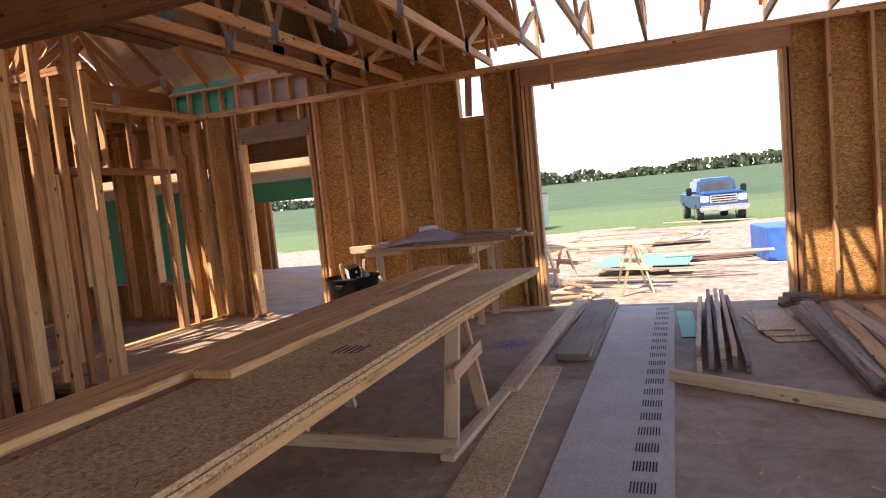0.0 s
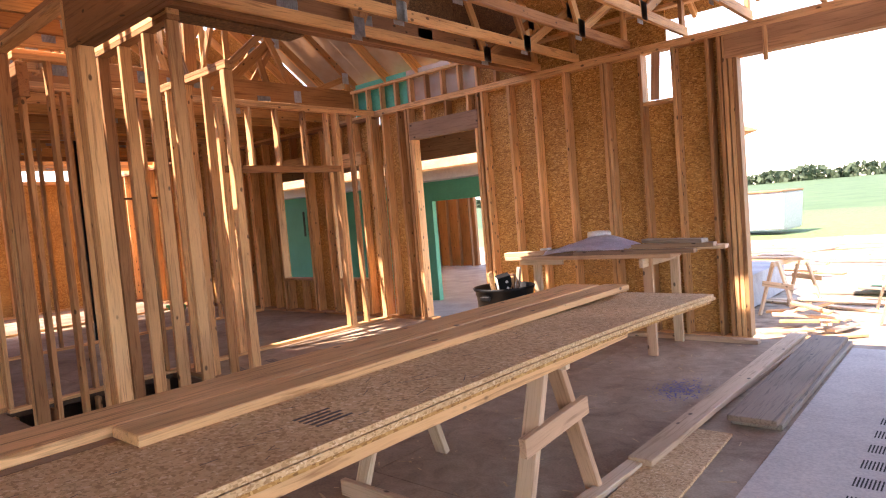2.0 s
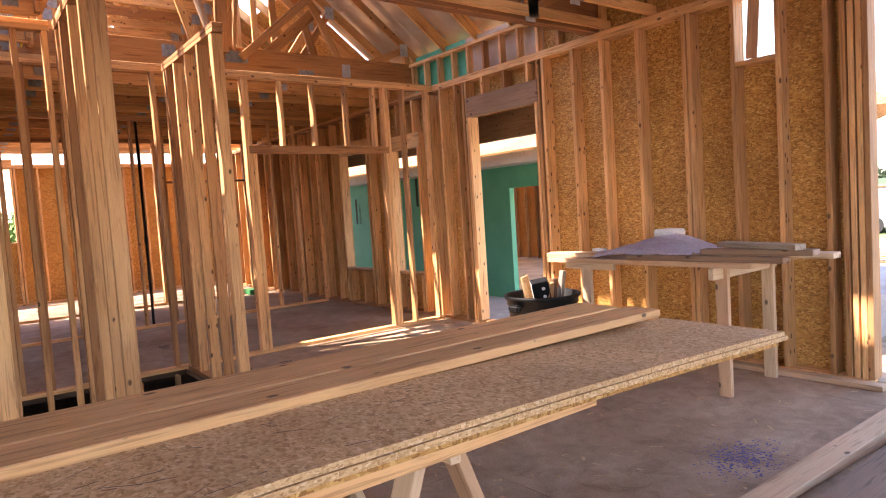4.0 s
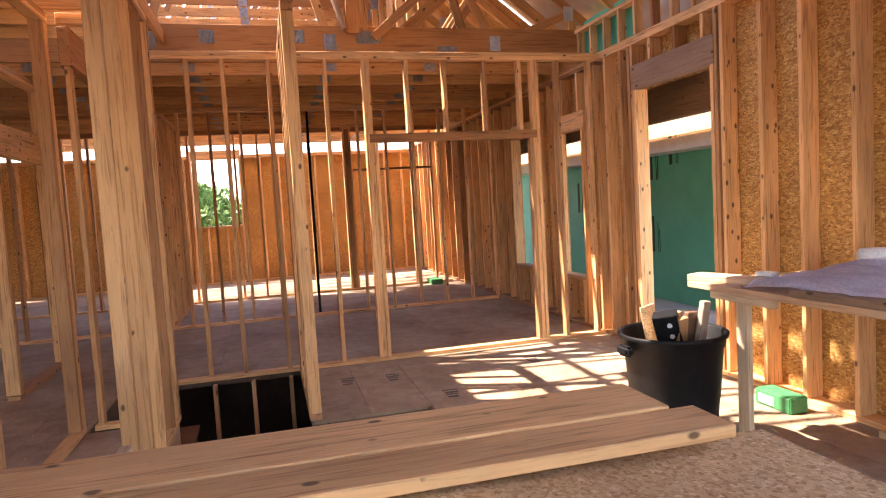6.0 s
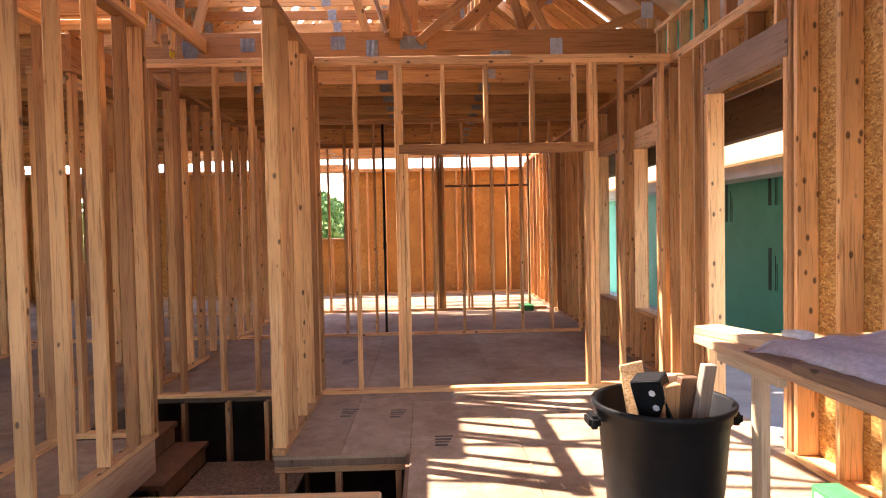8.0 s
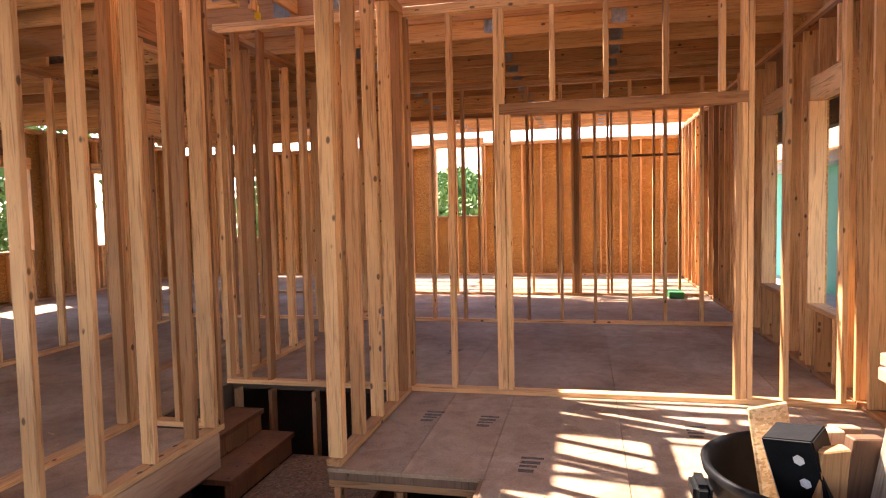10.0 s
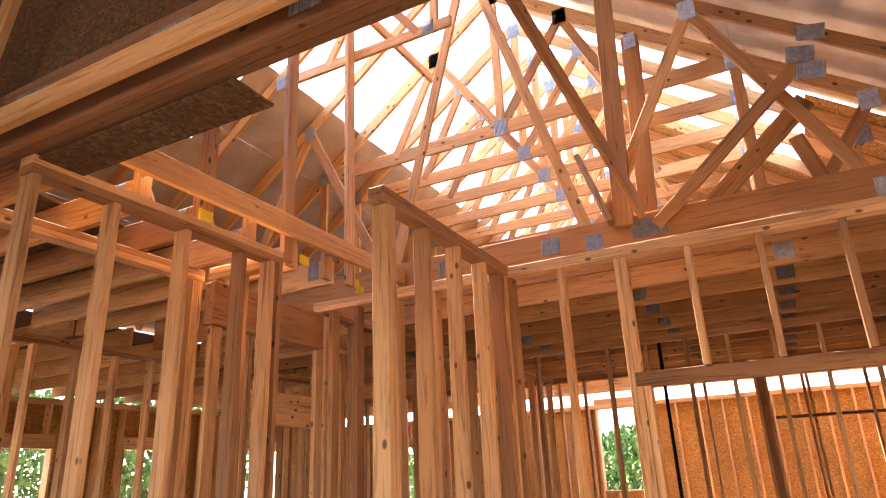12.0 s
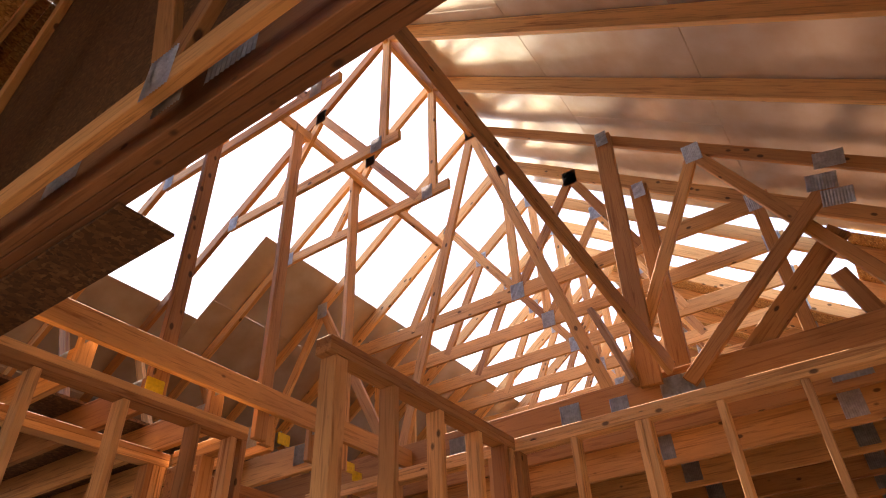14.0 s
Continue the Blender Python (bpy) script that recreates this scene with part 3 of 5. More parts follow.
def attic_truss(x, label="attic roof truss of pale pine with a collar tie"):
    t = root("attic_truss", (x, RY, TOP + 0.01), label, "roof truss", "attic trusses")
    h, zc, zf = 0.06, 4.78, TOP + 0.13
    stick("top_chord", (x, NE + 0.4, EZ - SL * 0.4 + h), (x, RY, roof_z(RY) + h), T2, 0.12, WOOD_TRUSS, t, UPN)
    stick("top_chord", (x, SE - 0.4, EZ - SL * 0.4 + h), (x, RY, roof_z(RY) + h), T2, 0.12, WOOD_TRUSS, t, UPS)
    stick("floor_chord", (x, SE - 0.1, zf), (x, NE + 0.1, zf), T2, 0.235, WOOD_TRUSS, t)
    stick("collar_tie", (x, 2.0, zc), (x, 6.3, zc), T2 - 0.004, 0.14, WOOD_TRUSS, t)
    for y0, z0, y1, z1 in ((3.0, zc, 3.5, roof_z(3.5)), (4.17, zc, 3.5, roof_z(3.5)), (4.17, zc, 4.84, roof_z(4.84)), (5.3, zc, 4.84, roof_z(4.84)), (4.17, zc, 4.17, roof_z(4.17)),
                           (2.1, zf, 2.1, zc), (6.2, zf, 6.2, zc), (1.3, roof_z(1.3), 2.0, zf), (7.0, roof_z(7.0), 6.3, zf), (NE, zf, NE, EZ + 0.05)):
        stick("web", (x, y0, z0), (x, y1, z1), T2 - 0.002, 0.085, WOOD_TRUSS, t, (0, 1, 0.01))
    for y, z in ((RY, roof_z(RY)), (3.5, roof_z(3.5)), (4.84, roof_z(4.84)), (2.1, zc), (6.2, zc), (4.17, zc), (2.1, zf), (6.25, zf), (3.6, zf), (5.1, zf), (1.3, roof_z(1.3)), (7.0, roof_z(7.0))):
        truss_plate(x, y, z, t, 1, 0.13, 0.16)
    return t


# trusses over the back rooms
second = attic_truss(-7.69)
for i in range(1, 13):
    copy_thing(second, Matrix.Translation((-7.69 - 0.61 * i, RY, TOP + 0.01)))
GX = -7.08
gird2 = roof_truss(GX, True, "girder truss of pale pine standing on the partition", True, 0.37)
for y, dz, w in ((4.72, 0.27, 0.14), (5.45, 0.27, 0.26), (3.3, 0.24, 0.16), (3.85, 0.26, 0.14), (6.3, 0.12, 0.2)):
    truss_plate(GX, y, TOP + dz, gird2, 1, w, 0.13)
for dy, y0, y1, z1 in ((0.0, 5.28, 5.37, 5.45), (-0.24, 5.42, 5.49, 5.02)):
    stick("knee_post", (GX + 0.045 + dy, y0, TOP + 0.3), (GX + 0.045 + dy, y1, z1), 0.045, 0.135, WOOD_TRUSS, gird2, (0, 1, 0))
    truss_plate(GX + 0.06 + dy, y1, z1 - 0.06, gird2, 1, 0.09, 0.14)
stick("web", (GX + 0.04, 5.50, TOP + 0.26), (GX + 0.04, 6.63, 4.29), 0.038, 0.09, WOOD_TRUSS, gird2, (0, 1, 0))
stick("web", (GX - 0.06, 5.72, TOP + 0.24), (GX - 0.06, 6.56, 4.0), 0.038, 0.13, WOOD_TRUSS, gird2, (0, 1, 0))
stick("web", (GX - 0.3, 6.47, 3.86), (GX - 0.3, 6.66, 3.2), 0.038, 0.10, WOOD_TRUSS, gird2, (0, 1, 0))
for dy, dz in ((0.0, 0.0), (-0.04, 0.14), (0.05, 0.28)):
    truss_plate(GX + 0.045, 6.62 + dy, 4.14 + dz, gird2, 1, 0.17, 0.12, -12)

# rafters of the vault's north slope, and foil-faced sheets over them
vault = root("vault_rafters", (-5.2, RY, roof_z(RY)), "sloping pine rafters under foil-faced roof sheathing", "roof", "", "structure")
for x in (-4.56, -5.17, -5.79, -6.42):
    stick("rafter", (x, NE + 0.4, EZ - 0.3 + 0.07), (x, RY + 0.02, roof_z(RY) + 0.07), T2, 0.14, WOOD_TRUSS, vault, UPN)
stick("ridge_board", (-3.86, RY, roof_z(RY) + 0.05), (-7.06, RY, roof_z(RY) + 0.05), 0.04, 0.2, WOOD_TRUSS, vault)
def roof_sheet(x0, x1, y0, y1, mat, parent, lift=0.15):
    n = UPN if y0 >= RY - 0.01 else UPS
    zz = (lambda y: EZ + SL * (NE - y)) if y0 >= RY - 0.01 else (lambda y: EZ + SL * (y - SE))
    a, b = Vector((0, y0, zz(y0))) + n * lift, Vector((0, y1, zz(y1))) + n * lift
    a.x = b.x = (x0 + x1) / 2
    return stick("sheathing_panel", a, b, abs(x1 - x0) - 0.0005, 0.012, mat, parent, n)
def roof_area(x0, x1, y0, y1, mat, parent, lift=0.15):
    L = 1.22 / math.sqrt(1 + SL * SL)
    ys = list(np.arange(y0, y1 - 0.2, L)) + [y1]
    for j, (a, b) in enumerate(zip(ys, ys[1:])):
        xs = [x0] + [x for x in np.arange(x0 + (1.22 if j % 2 else 2.44), x1 - 0.15, 2.44)] + [x1]
        for c, d in zip(xs, xs[1:]):
            roof_sheet(c, d, a + 0.0003, b - 0.0003, mat, parent, lift)
roof_area(-8.12, -3.9, RY - 0.005, 8.2, FOIL, vault)
deck = root("roof_deck", (0, RY, 6.4), "strand board roof sheathing over the trusses", "roof", "", "structure")
roof_area(-3.9, 4.2, 0.1, RY - 0.02, OSB, deck, 0.12)
roof_area(-3.9, -1.75, RY + 0.02, 8.2, OSB, deck, 0.12)
roof_area(-1.75, 4.2, RY + 0.42, 7.0, OSB, deck, 0.12)
roof_area(-6.15, -4.95, 0.1, 1.88, FOIL, deck, 0.12)
roof_area(-13.2, -6.15, 0.1, 2.63, FOIL, deck, 0.12)
roof_area(-4.6, -3.9, 0.1, RY - 0.02, OSB, deck, 0.12)
roof_area(-13.2, -8.12, 6.6, 8.2, OSB, deck, 0.12)
roof_area(-13.2, -9.55, RY + 0.02, 6.6, OSB, deck, 0.12)
attic = root("attic_floor", (-9.5, 4, 3.3), "strand board attic floor on deep joists over the back rooms", "floor", "", "structure")
for j, y in enumerate(np.arange(0.6, 7.6, 1.22)):
    for x0, x1 in ((-12.5, -10.0), (-10.0, -7.55)) if j % 2 else ((-12.5, -11.2), (-11.2, -8.76), (-8.76, -7.55)):
        slab("deck_sheet", (x0 + 0.002, y, TOP + 0.252), (x1 - 0.002, min(y + 1.217, 7.75), TOP + 0.27), OSB_SHADED, attic, "", 0)
# low roof over the southern rooms
low = root("low_roof", (-6, -1.5, 3.3), "flat joists and strand board over the side rooms", "roof", "", "structure")
for x in np.arange(-15.3, 3.8, 0.61):
    stick("joist", (x, -3.6, 3.12), (x, 0.5, 3.12), T2, 0.18, WOOD_TRUSS, low)
slab("deck", (-15.6, -3.9, 3.215), (4.2, 0.3, 3.235), OSB_SHADED, low, "", 0)

# attic floor over the hall south of the stair, and open rafters over the vault
for x in (-4.2, -4.6, -5.0, -5.4, -5.8, -6.2):
    stick("joist", (x, 0.5, TOP + 0.1), (x, 3.36, TOP + 0.1), T2, 0.185, WOOD_TRUSS, attic)
    if x < -4.3:
        truss_plate(x, 3.2, TOP + 0.12, attic, 1, 0.1, 0.13)
slab("deck_sheet", (-6.64, 0.5, TOP + 0.2), (-3.92, 2.7, TOP + 0.218), OSB_SHADED, attic, "", 0)


def half_truss(x):
    t = root("vault_truss", (x, RY, roof_z(RY)), "open roof truss over the vault, not yet sheathed", "roof truss", "vault trusses")
    h = 0.06
    stick("top_chord", (x, SE - 0.4, EZ - SL * 0.4 + h), (x, RY, roof_z(RY) + h), T2, 0.09, WOOD_TRUSS, t, UPS)
    stick("collar_tie", (x, 2.55, 5.08), (x, 4.3, 5.08), T2 - 0.004, 0.09, WOOD_TRUSS, t)
    for y0, z0, y1, z1 in ((3.1, 5.08, 3.5, roof_z(3.5)), (4.0, 5.08, 3.5, roof_z(3.5)), (4.15, 5.08, 4.17, roof_z(4.17)), (1.6, roof_z(1.6), 2.2, TOP + 0.2)):
        stick("web", (x, y0, z0), (x, y1, z1), T2 - 0.002, 0.07, WOOD_TRUSS, t, (0, 1, 0.01))
    for y, z in ((2.6, 5.08), (3.5, roof_z(3.5)), (4.1, 5.08)):
        truss_plate(x, y, z, t, 1, 0.1, 0.13)
    return t


for x in (-4.56, -5.17, -5.79, -6.42):
    half_truss(x)
# closing sheets above the wall plates
for x0, x1 in ((-15.5, -13.1), (-13.1, -10.7), (-10.7, -8.3), (-8.3, -7.12)):
    slab("heel_panel", (x0 + 0.001, 7.94, 3.005), (x1 - 0.001, 7.952, 3.5), OSB, deck, "", 0)
for x0, x1, skin in ((-7.1, -6.0, GREEN), (-6.0, -4.7, FOIL), (-4.7, -2.3, OSB)):
    slab("heel_panel", (x0 + 0.001, 7.94, 3.005), (x1 - 0.001, 7.952, 3.5), skin, deck, "", 0)
# temporary bracing of the vault
brace = root("roof_bracing", (-5.5, 4.0, 3.1), "temporary spruce braces under the open roof", "bracing", "", "structure")
stick("brace", (-4.06, 4.63, 5.62), (-7.03, 5.42, 3.40), T2, 0.12, WOOD, brace)
stick("brace", (-7.0, 5.2, 3.36), (-7.0, 5.02, 3.93), 0.04, 0.13, WOOD_DARK, brace, (1, 0, 0))
stick("brace", (-5.3, 3.36, 5.62), (-7.6, 3.5, 5.50), T2, 0.09, WOOD, brace)
for x, y in ((-4.98, 3.40), (-5.66, 3.40), (-6.35, 3.40)):
    stick("upright", (x, y, TOP + 0.02), (x, y - 0.02, roof_z(3.4) - 0.05), T2, 0.09, WOOD, brace, (1, 0, 0))
stick("strongback", (-4.04, 3.44, 3.28), (-7.05, 3.44, 3.28), T2, 0.14, WOOD_TRUSS, brace)
for i, x in enumerate((-4.6, -4.98, -5.36, -5.74, -6.12)):
    stick("stub", (x, 3.36, 3.05), (x, 3.36, 3.3), 0.085, T2, WOOD, brace, (0, 1, 0))
    truss_plate(x, 3.38, 3.28, brace, 1, 0.1, 0.14)
slab("osb_scrap", (-4.18, 3.36, TOP - 0.016), (-3.98, 4.62, TOP - 0.002), OSB_SHADED, brace)
# ---- outdoors ----
def ground_mat():
    """Bare pale earth near the house, rough grass, then a green crop field."""
    m, nt, b = shader("site_ground", 0.95)
    v, _ = coords(nt, (1, 1, 1), 0.0, True)
    n = node(nt, "TexNoise", Scale=0.25, Detail=8.0, Roughness=0.65)
    f = node(nt, "TexNoise", Scale=5.0, Detail=6.0)
    for x in (n, f):
        nt.links.new(v, x.inputs["Vector"])
    sep = nt.nodes.new("ShaderNodeSeparateXYZ")
    nt.links.new(v, sep.inputs[0])
    d = math_node(nt, "ADD", sep.outputs[1], math_node(nt, "MULTIPLY", n.outputs["Fac"], 12.0))
    earth = ramp(nt, f.outputs["Fac"], [(0.3, (0.20, 0.145, 0.10)), (0.5, (0.33, 0.255, 0.185)), (0.7, (0.44, 0.36, 0.27))])
    grass = ramp(nt, f.outputs["Fac"], [(0.3, (0.06, 0.115, 0.03)), (0.65, (0.135, 0.19, 0.06))])
    crop = ramp(nt, f.outputs["Fac"], [(0.3, (0.05, 0.095, 0.03)), (0.65, (0.11, 0.16, 0.055))])
    k1 = math_node(nt, "GREATER_THAN", d, 36.0)
    k2 = math_node(nt, "GREATER_THAN", sep.outputs[1], 48.0)
    nt.links.new(mix(nt, mix(nt, earth, grass, k1), crop, k2), b.inputs["Base Color"])
    bump(nt, b, f.outputs["Fac"], 0.6, 0.05)
    return m


GZ = -0.75
bm = bmesh.new()
for x0, y0, x1, y1 in ((-2000, 8.4, 2000, 2000), (-2000, -2000, -15.8, 8.4), (4.3, -2000, 2000, 8.4), (-15.8, -2000, 4.3, -4.0)):
    bm.faces.new([bm.verts.new((x, y, GZ)) for x, y in ((x0, y0), (x1, y0), (x1, y1), (x0, y1))])
for x0, y0, x1, y1 in ((-15.8, 7.9, 4.3, 8.4),):
    bm.faces.new([bm.verts.new((x, y, GZ)) for x, y in ((x0, y0), (x1, y0), (x1, y1), (x0, y1))])
ground = part("ground", bm, ground_mat(), None)
tagged(ground, "pale bare earth running into grass and a green crop field", "ground", "", "structure")

LEAF = plain("foliage", (0.03, 0.05, 0.022), (0.065, 0.095, 0.045), 1.2, 0.8, 0, 0.3)
LEAF_LIGHT = plain("sunny_foliage", (0.06, 0.14, 0.02), (0.17, 0.28, 0.06), 1.5, 0.75, 0, 0.3)
BARK = plain("bark", (0.07, 0.05, 0.035), (0.13, 0.1, 0.07), 6, 0.9, 0, 0.6)


def leaf_crown(rng, w, h, n, size, thick):
    """Many small leaf clumps in an uneven crown."""
    bm = bmesh.new()
    for _ in range(n):
        u, a = rng.random(), rng.uniform(0, 2 * math.pi)
        z = h * (0.22 + 0.78 * u)
        r = w * math.sin(math.pi * min(1, 0.12 + 0.85 * u)) * math.sqrt(rng.random()) * rng.uniform(0.7, 1.15)
        c = Vector((r * math.cos(a), r * math.sin(a) * thick, z + rng.uniform(-0.05, 0.05) * h))
        e = Euler((rng.uniform(0, 6.3), rng.uniform(0, 6.3), rng.uniform(0, 6.3))).to_matrix()
        s = size * rng.uniform(0.6, 1.4)
        q = [bm.verts.new(c + e @ Vector(p) * s) for p in ((-1, 0, 0), (0, -0.55, 0.15), (1, 0, 0), (0, 0.55, 0.15))]
        bm.faces.new(q)
    return bm


def tree(x, y, w, h, n, size, seed, mat, label="leafy green tree", z=GZ):
    rng = random.Random(seed)
    t = root("tree", (x, y, z), label, "tree", "trees")
    bm = bmesh.new()
    bmesh.ops.create_cone(bm, cap_ends=True, segments=8, radius1=0.035 * h, radius2=0.012 * h, depth=h * 0.6, matrix=Matrix.Translation((0, 0, h * 0.3)))
    for k in range(5):
        m = pose(0, 0, h * (0.3 + 0.06 * k), 0, rng.uniform(30, 55), k * 75)
        bmesh.ops.create_cone(bm, cap_ends=True, segments=6, radius1=0.014 * h, radius2=0.004 * h, depth=h * 0.4, matrix=m @ Matrix.Translation((0, 0, h * 0.2)))
    part("trunk", bm, BARK, t, "", Matrix.Translation((x, y, z)))
    part("crown", leaf_crown(rng, w, h, n, size, 1.0), mat, t, "", Matrix.Translation((x, y, z)))
    return t


# far wood line across the field
bm = bmesh.new()
rng = random.Random(5)
for i in range(9000):
    x = rng.uniform(-330, 260)
    hh = 3.6 + 2.2 * noise.noise(Vector((x * 0.03, 0, 0))) + 2.0 * noise.noise(Vector((x * 0.11, 3, 0)))
    c = Vector((x, 250 + rng.uniform(-6, 6), rng.uniform(0, hh) + GZ + 2.6))
    e = Euler((rng.uniform(0, 6.3), rng.uniform(0, 6.3), rng.uniform(0, 6.3))).to_matrix()
    s = rng.uniform(0.7, 1.5)
    bm.faces.new([bm.verts.new(c + e @ Vector(p) * s) for p in ((-1, 0, 0), (0, -0.7, 0.2), (1, 0, 0), (0, 0.7, 0.2))])
woods = part("far_woods", bm, LEAF, None)
tagged(woods, "distant dark green wood line beyond the field", "woods", "", "stuff")
# rising field towards the wood line
bm = bmesh.new()
n = 40
rows = []
for j in range(9):
    y = 55 + j * 26
    rows.append([bm.verts.new((-400 + 800 * i / n, y, GZ - 0.05 + 2.8 * (j / 8) ** 1.1 + (0 if j == 0 else 1.1 * max(0, i / n - 0.4)))) for i in range(n + 1)])
for p, q in zip(rows, rows[1:]):
    for i in range(n):
        bm.faces.new((p[i], p[i + 1], q[i + 1], q[i]))
CROP = plain("crop", (0.035, 0.075, 0.022), (0.07, 0.12, 0.038), 0.22, 0.9, 0, 0.8, True, 4.0)
tagged(part("crop_field", bm, CROP, None), "gently rising green crop field", "field", "", "stuff")

# trees close behind the west and south walls
for i, (x, y, w, h) in enumerate(((-24, 1.5, 3.2, 3.5), (-25, 6.0, 3.0, 3.3), (-23, -4.0, 3.2, 3.8), (-16, -10, 3, 6.5), (-11, -11, 3, 6), (-6.5, -10.5, 3, 6.5), (-1, -12, 3, 6))):
    tree(x, y, w, h, 9000, 0.10, 20 + i, LEAF_LIGHT, "leafy green tree in full sun behind the house")

# the wing across the passage
passage = thing("passage_slab", (-30.0, 7.98, -0.72), (-3.2, 16.0, -0.12), CONCRETE, "dusty grey concrete slab of the passage", "slab")
wing = root("garage_wing", (-9, 10, -0.1), "unfinished wing with green sheathing across the passage", "building")
slab("wall", (-30.0, 10.0, -0.7), (-7.55, 10.1, 2.2), GREEN, wing, "green coated sheathing wall", 0)
slab("fascia", (-30.0, 9.55, 2.05), (-4.4, 9.59, 2.22), FASCIA, wing, "cream fascia board", 0.004)
slab("header", (-7.55, 10.0, 1.70), (-4.4, 10.1, 2.2), GREEN, wing, "green sheathing over the opening", 0)
slab("soffit", (-30.0, 9.60, 2.05), (-4.4, 9.995, 2.065), FASCIA, wing, "", 0)
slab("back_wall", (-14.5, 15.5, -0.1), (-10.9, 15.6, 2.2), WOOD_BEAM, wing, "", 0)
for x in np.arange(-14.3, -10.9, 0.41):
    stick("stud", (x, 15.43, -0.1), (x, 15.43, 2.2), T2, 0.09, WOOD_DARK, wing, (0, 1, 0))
bm = bmesh.new()
vs = [bm.verts.new(p) for p in ((-30.0, 9.5, 2.24), (-4.4, 9.5, 2.24), (-6.2, 13.2, 3.9), (-28.0, 12.8, 3.9), (-30.0, 16.2, 2.24), (-5.0, 16.2, 2.27), (-2.25, 11.0, 2.27))]
for f in ((0, 1, 2, 3), (1, 6, 2), (6, 5, 2), (5, 4, 3, 2), (4, 0, 3)):
    bm.faces.new([vs[i] for i in f])
bmesh.ops.solidify(bm, geom=bm.faces[:], thickness=0.05)
part("roof", bm, OSB_PALE, wing, "bare sheathed hip roof")
stick("post", (-4.5, 10.05, -0.1), (-4.5, 10.05, 2.2), 0.14, 0.14, WOOD_PALE, wing, (0, 1, 0))
# passage joists along the house, a dark beam, and the deck over them
for y in (8.12, 8.33, 8.54):
    stick("joist", (-13.0, y, 2.76), (-3.4, y, 2.76), T2, 0.14, WOOD_PALE, wing)
stick("beam", (-13.0, 8.78, 2.575), (-3.4, 8.78, 2.575), 0.12, 0.5, WOOD_DARK, wing)
slab("deck", (-30.0, 7.965, 2.835), (-4.2, 9.14, 2.85), OSB, wing, "", 0)
# printing on the green sheets, as plain bars
for x, z in ((-10.2, 1.5), (-9.0, 0.6), (-9.0, 1.7), (-11.4, 1.2), (-12.6, 1.2), (-8.5, 1.9)):
    for k, (dx, w) in enumerate(((0.0, 0.07), (0.16, 0.012), (0.2, 0.012))):
        slab("print", (x + dx, 9.994, z), (x + dx + w, 9.999, z + 0.55 - 0.1 * k), INK, wing, "dark printed bar", 0)

# truck
PAINT = plain("blue_car_paint", (0.025, 0.09, 0.22), (0.03, 0.11, 0.27), 2, 0.28, 0.3, 0.0)
RUBBER = plain("tyre_rubber", (0.015, 0.015, 0.015), (0.03, 0.03, 0.03), 9, 0.85)
CHROME = plain("chrome", (0.6, 0.6, 0.62), (0.75, 0.75, 0.77), 5, 0.15, 0.95, 0.0)
GLASS = plain("windscreen", (0.03, 0.05, 0.06), (0.06, 0.09, 0.11), 2, 0.08, 0.0, 0.0)


def soft_box(lo, hi, r=0.06, taper=0.0):
    bm = bmesh.new()
    bmesh.ops.create_cube(bm, size=1)
    lo, hi = Vector(lo), Vector(hi)
    for v in bm.verts:
        k = 1 - taper if v.co.z > 0 else 1
        v.co = (lo + hi) / 2 + Vector((v.co.x * (hi.x - lo.x) * k, v.co.y * (hi.y - lo.y) * k, v.co.z * (hi.z - lo.z)))
    bmesh.ops.bevel(bm, geom=bm.edges[:], offset=r, segments=3, affect="EDGES")
    return bm


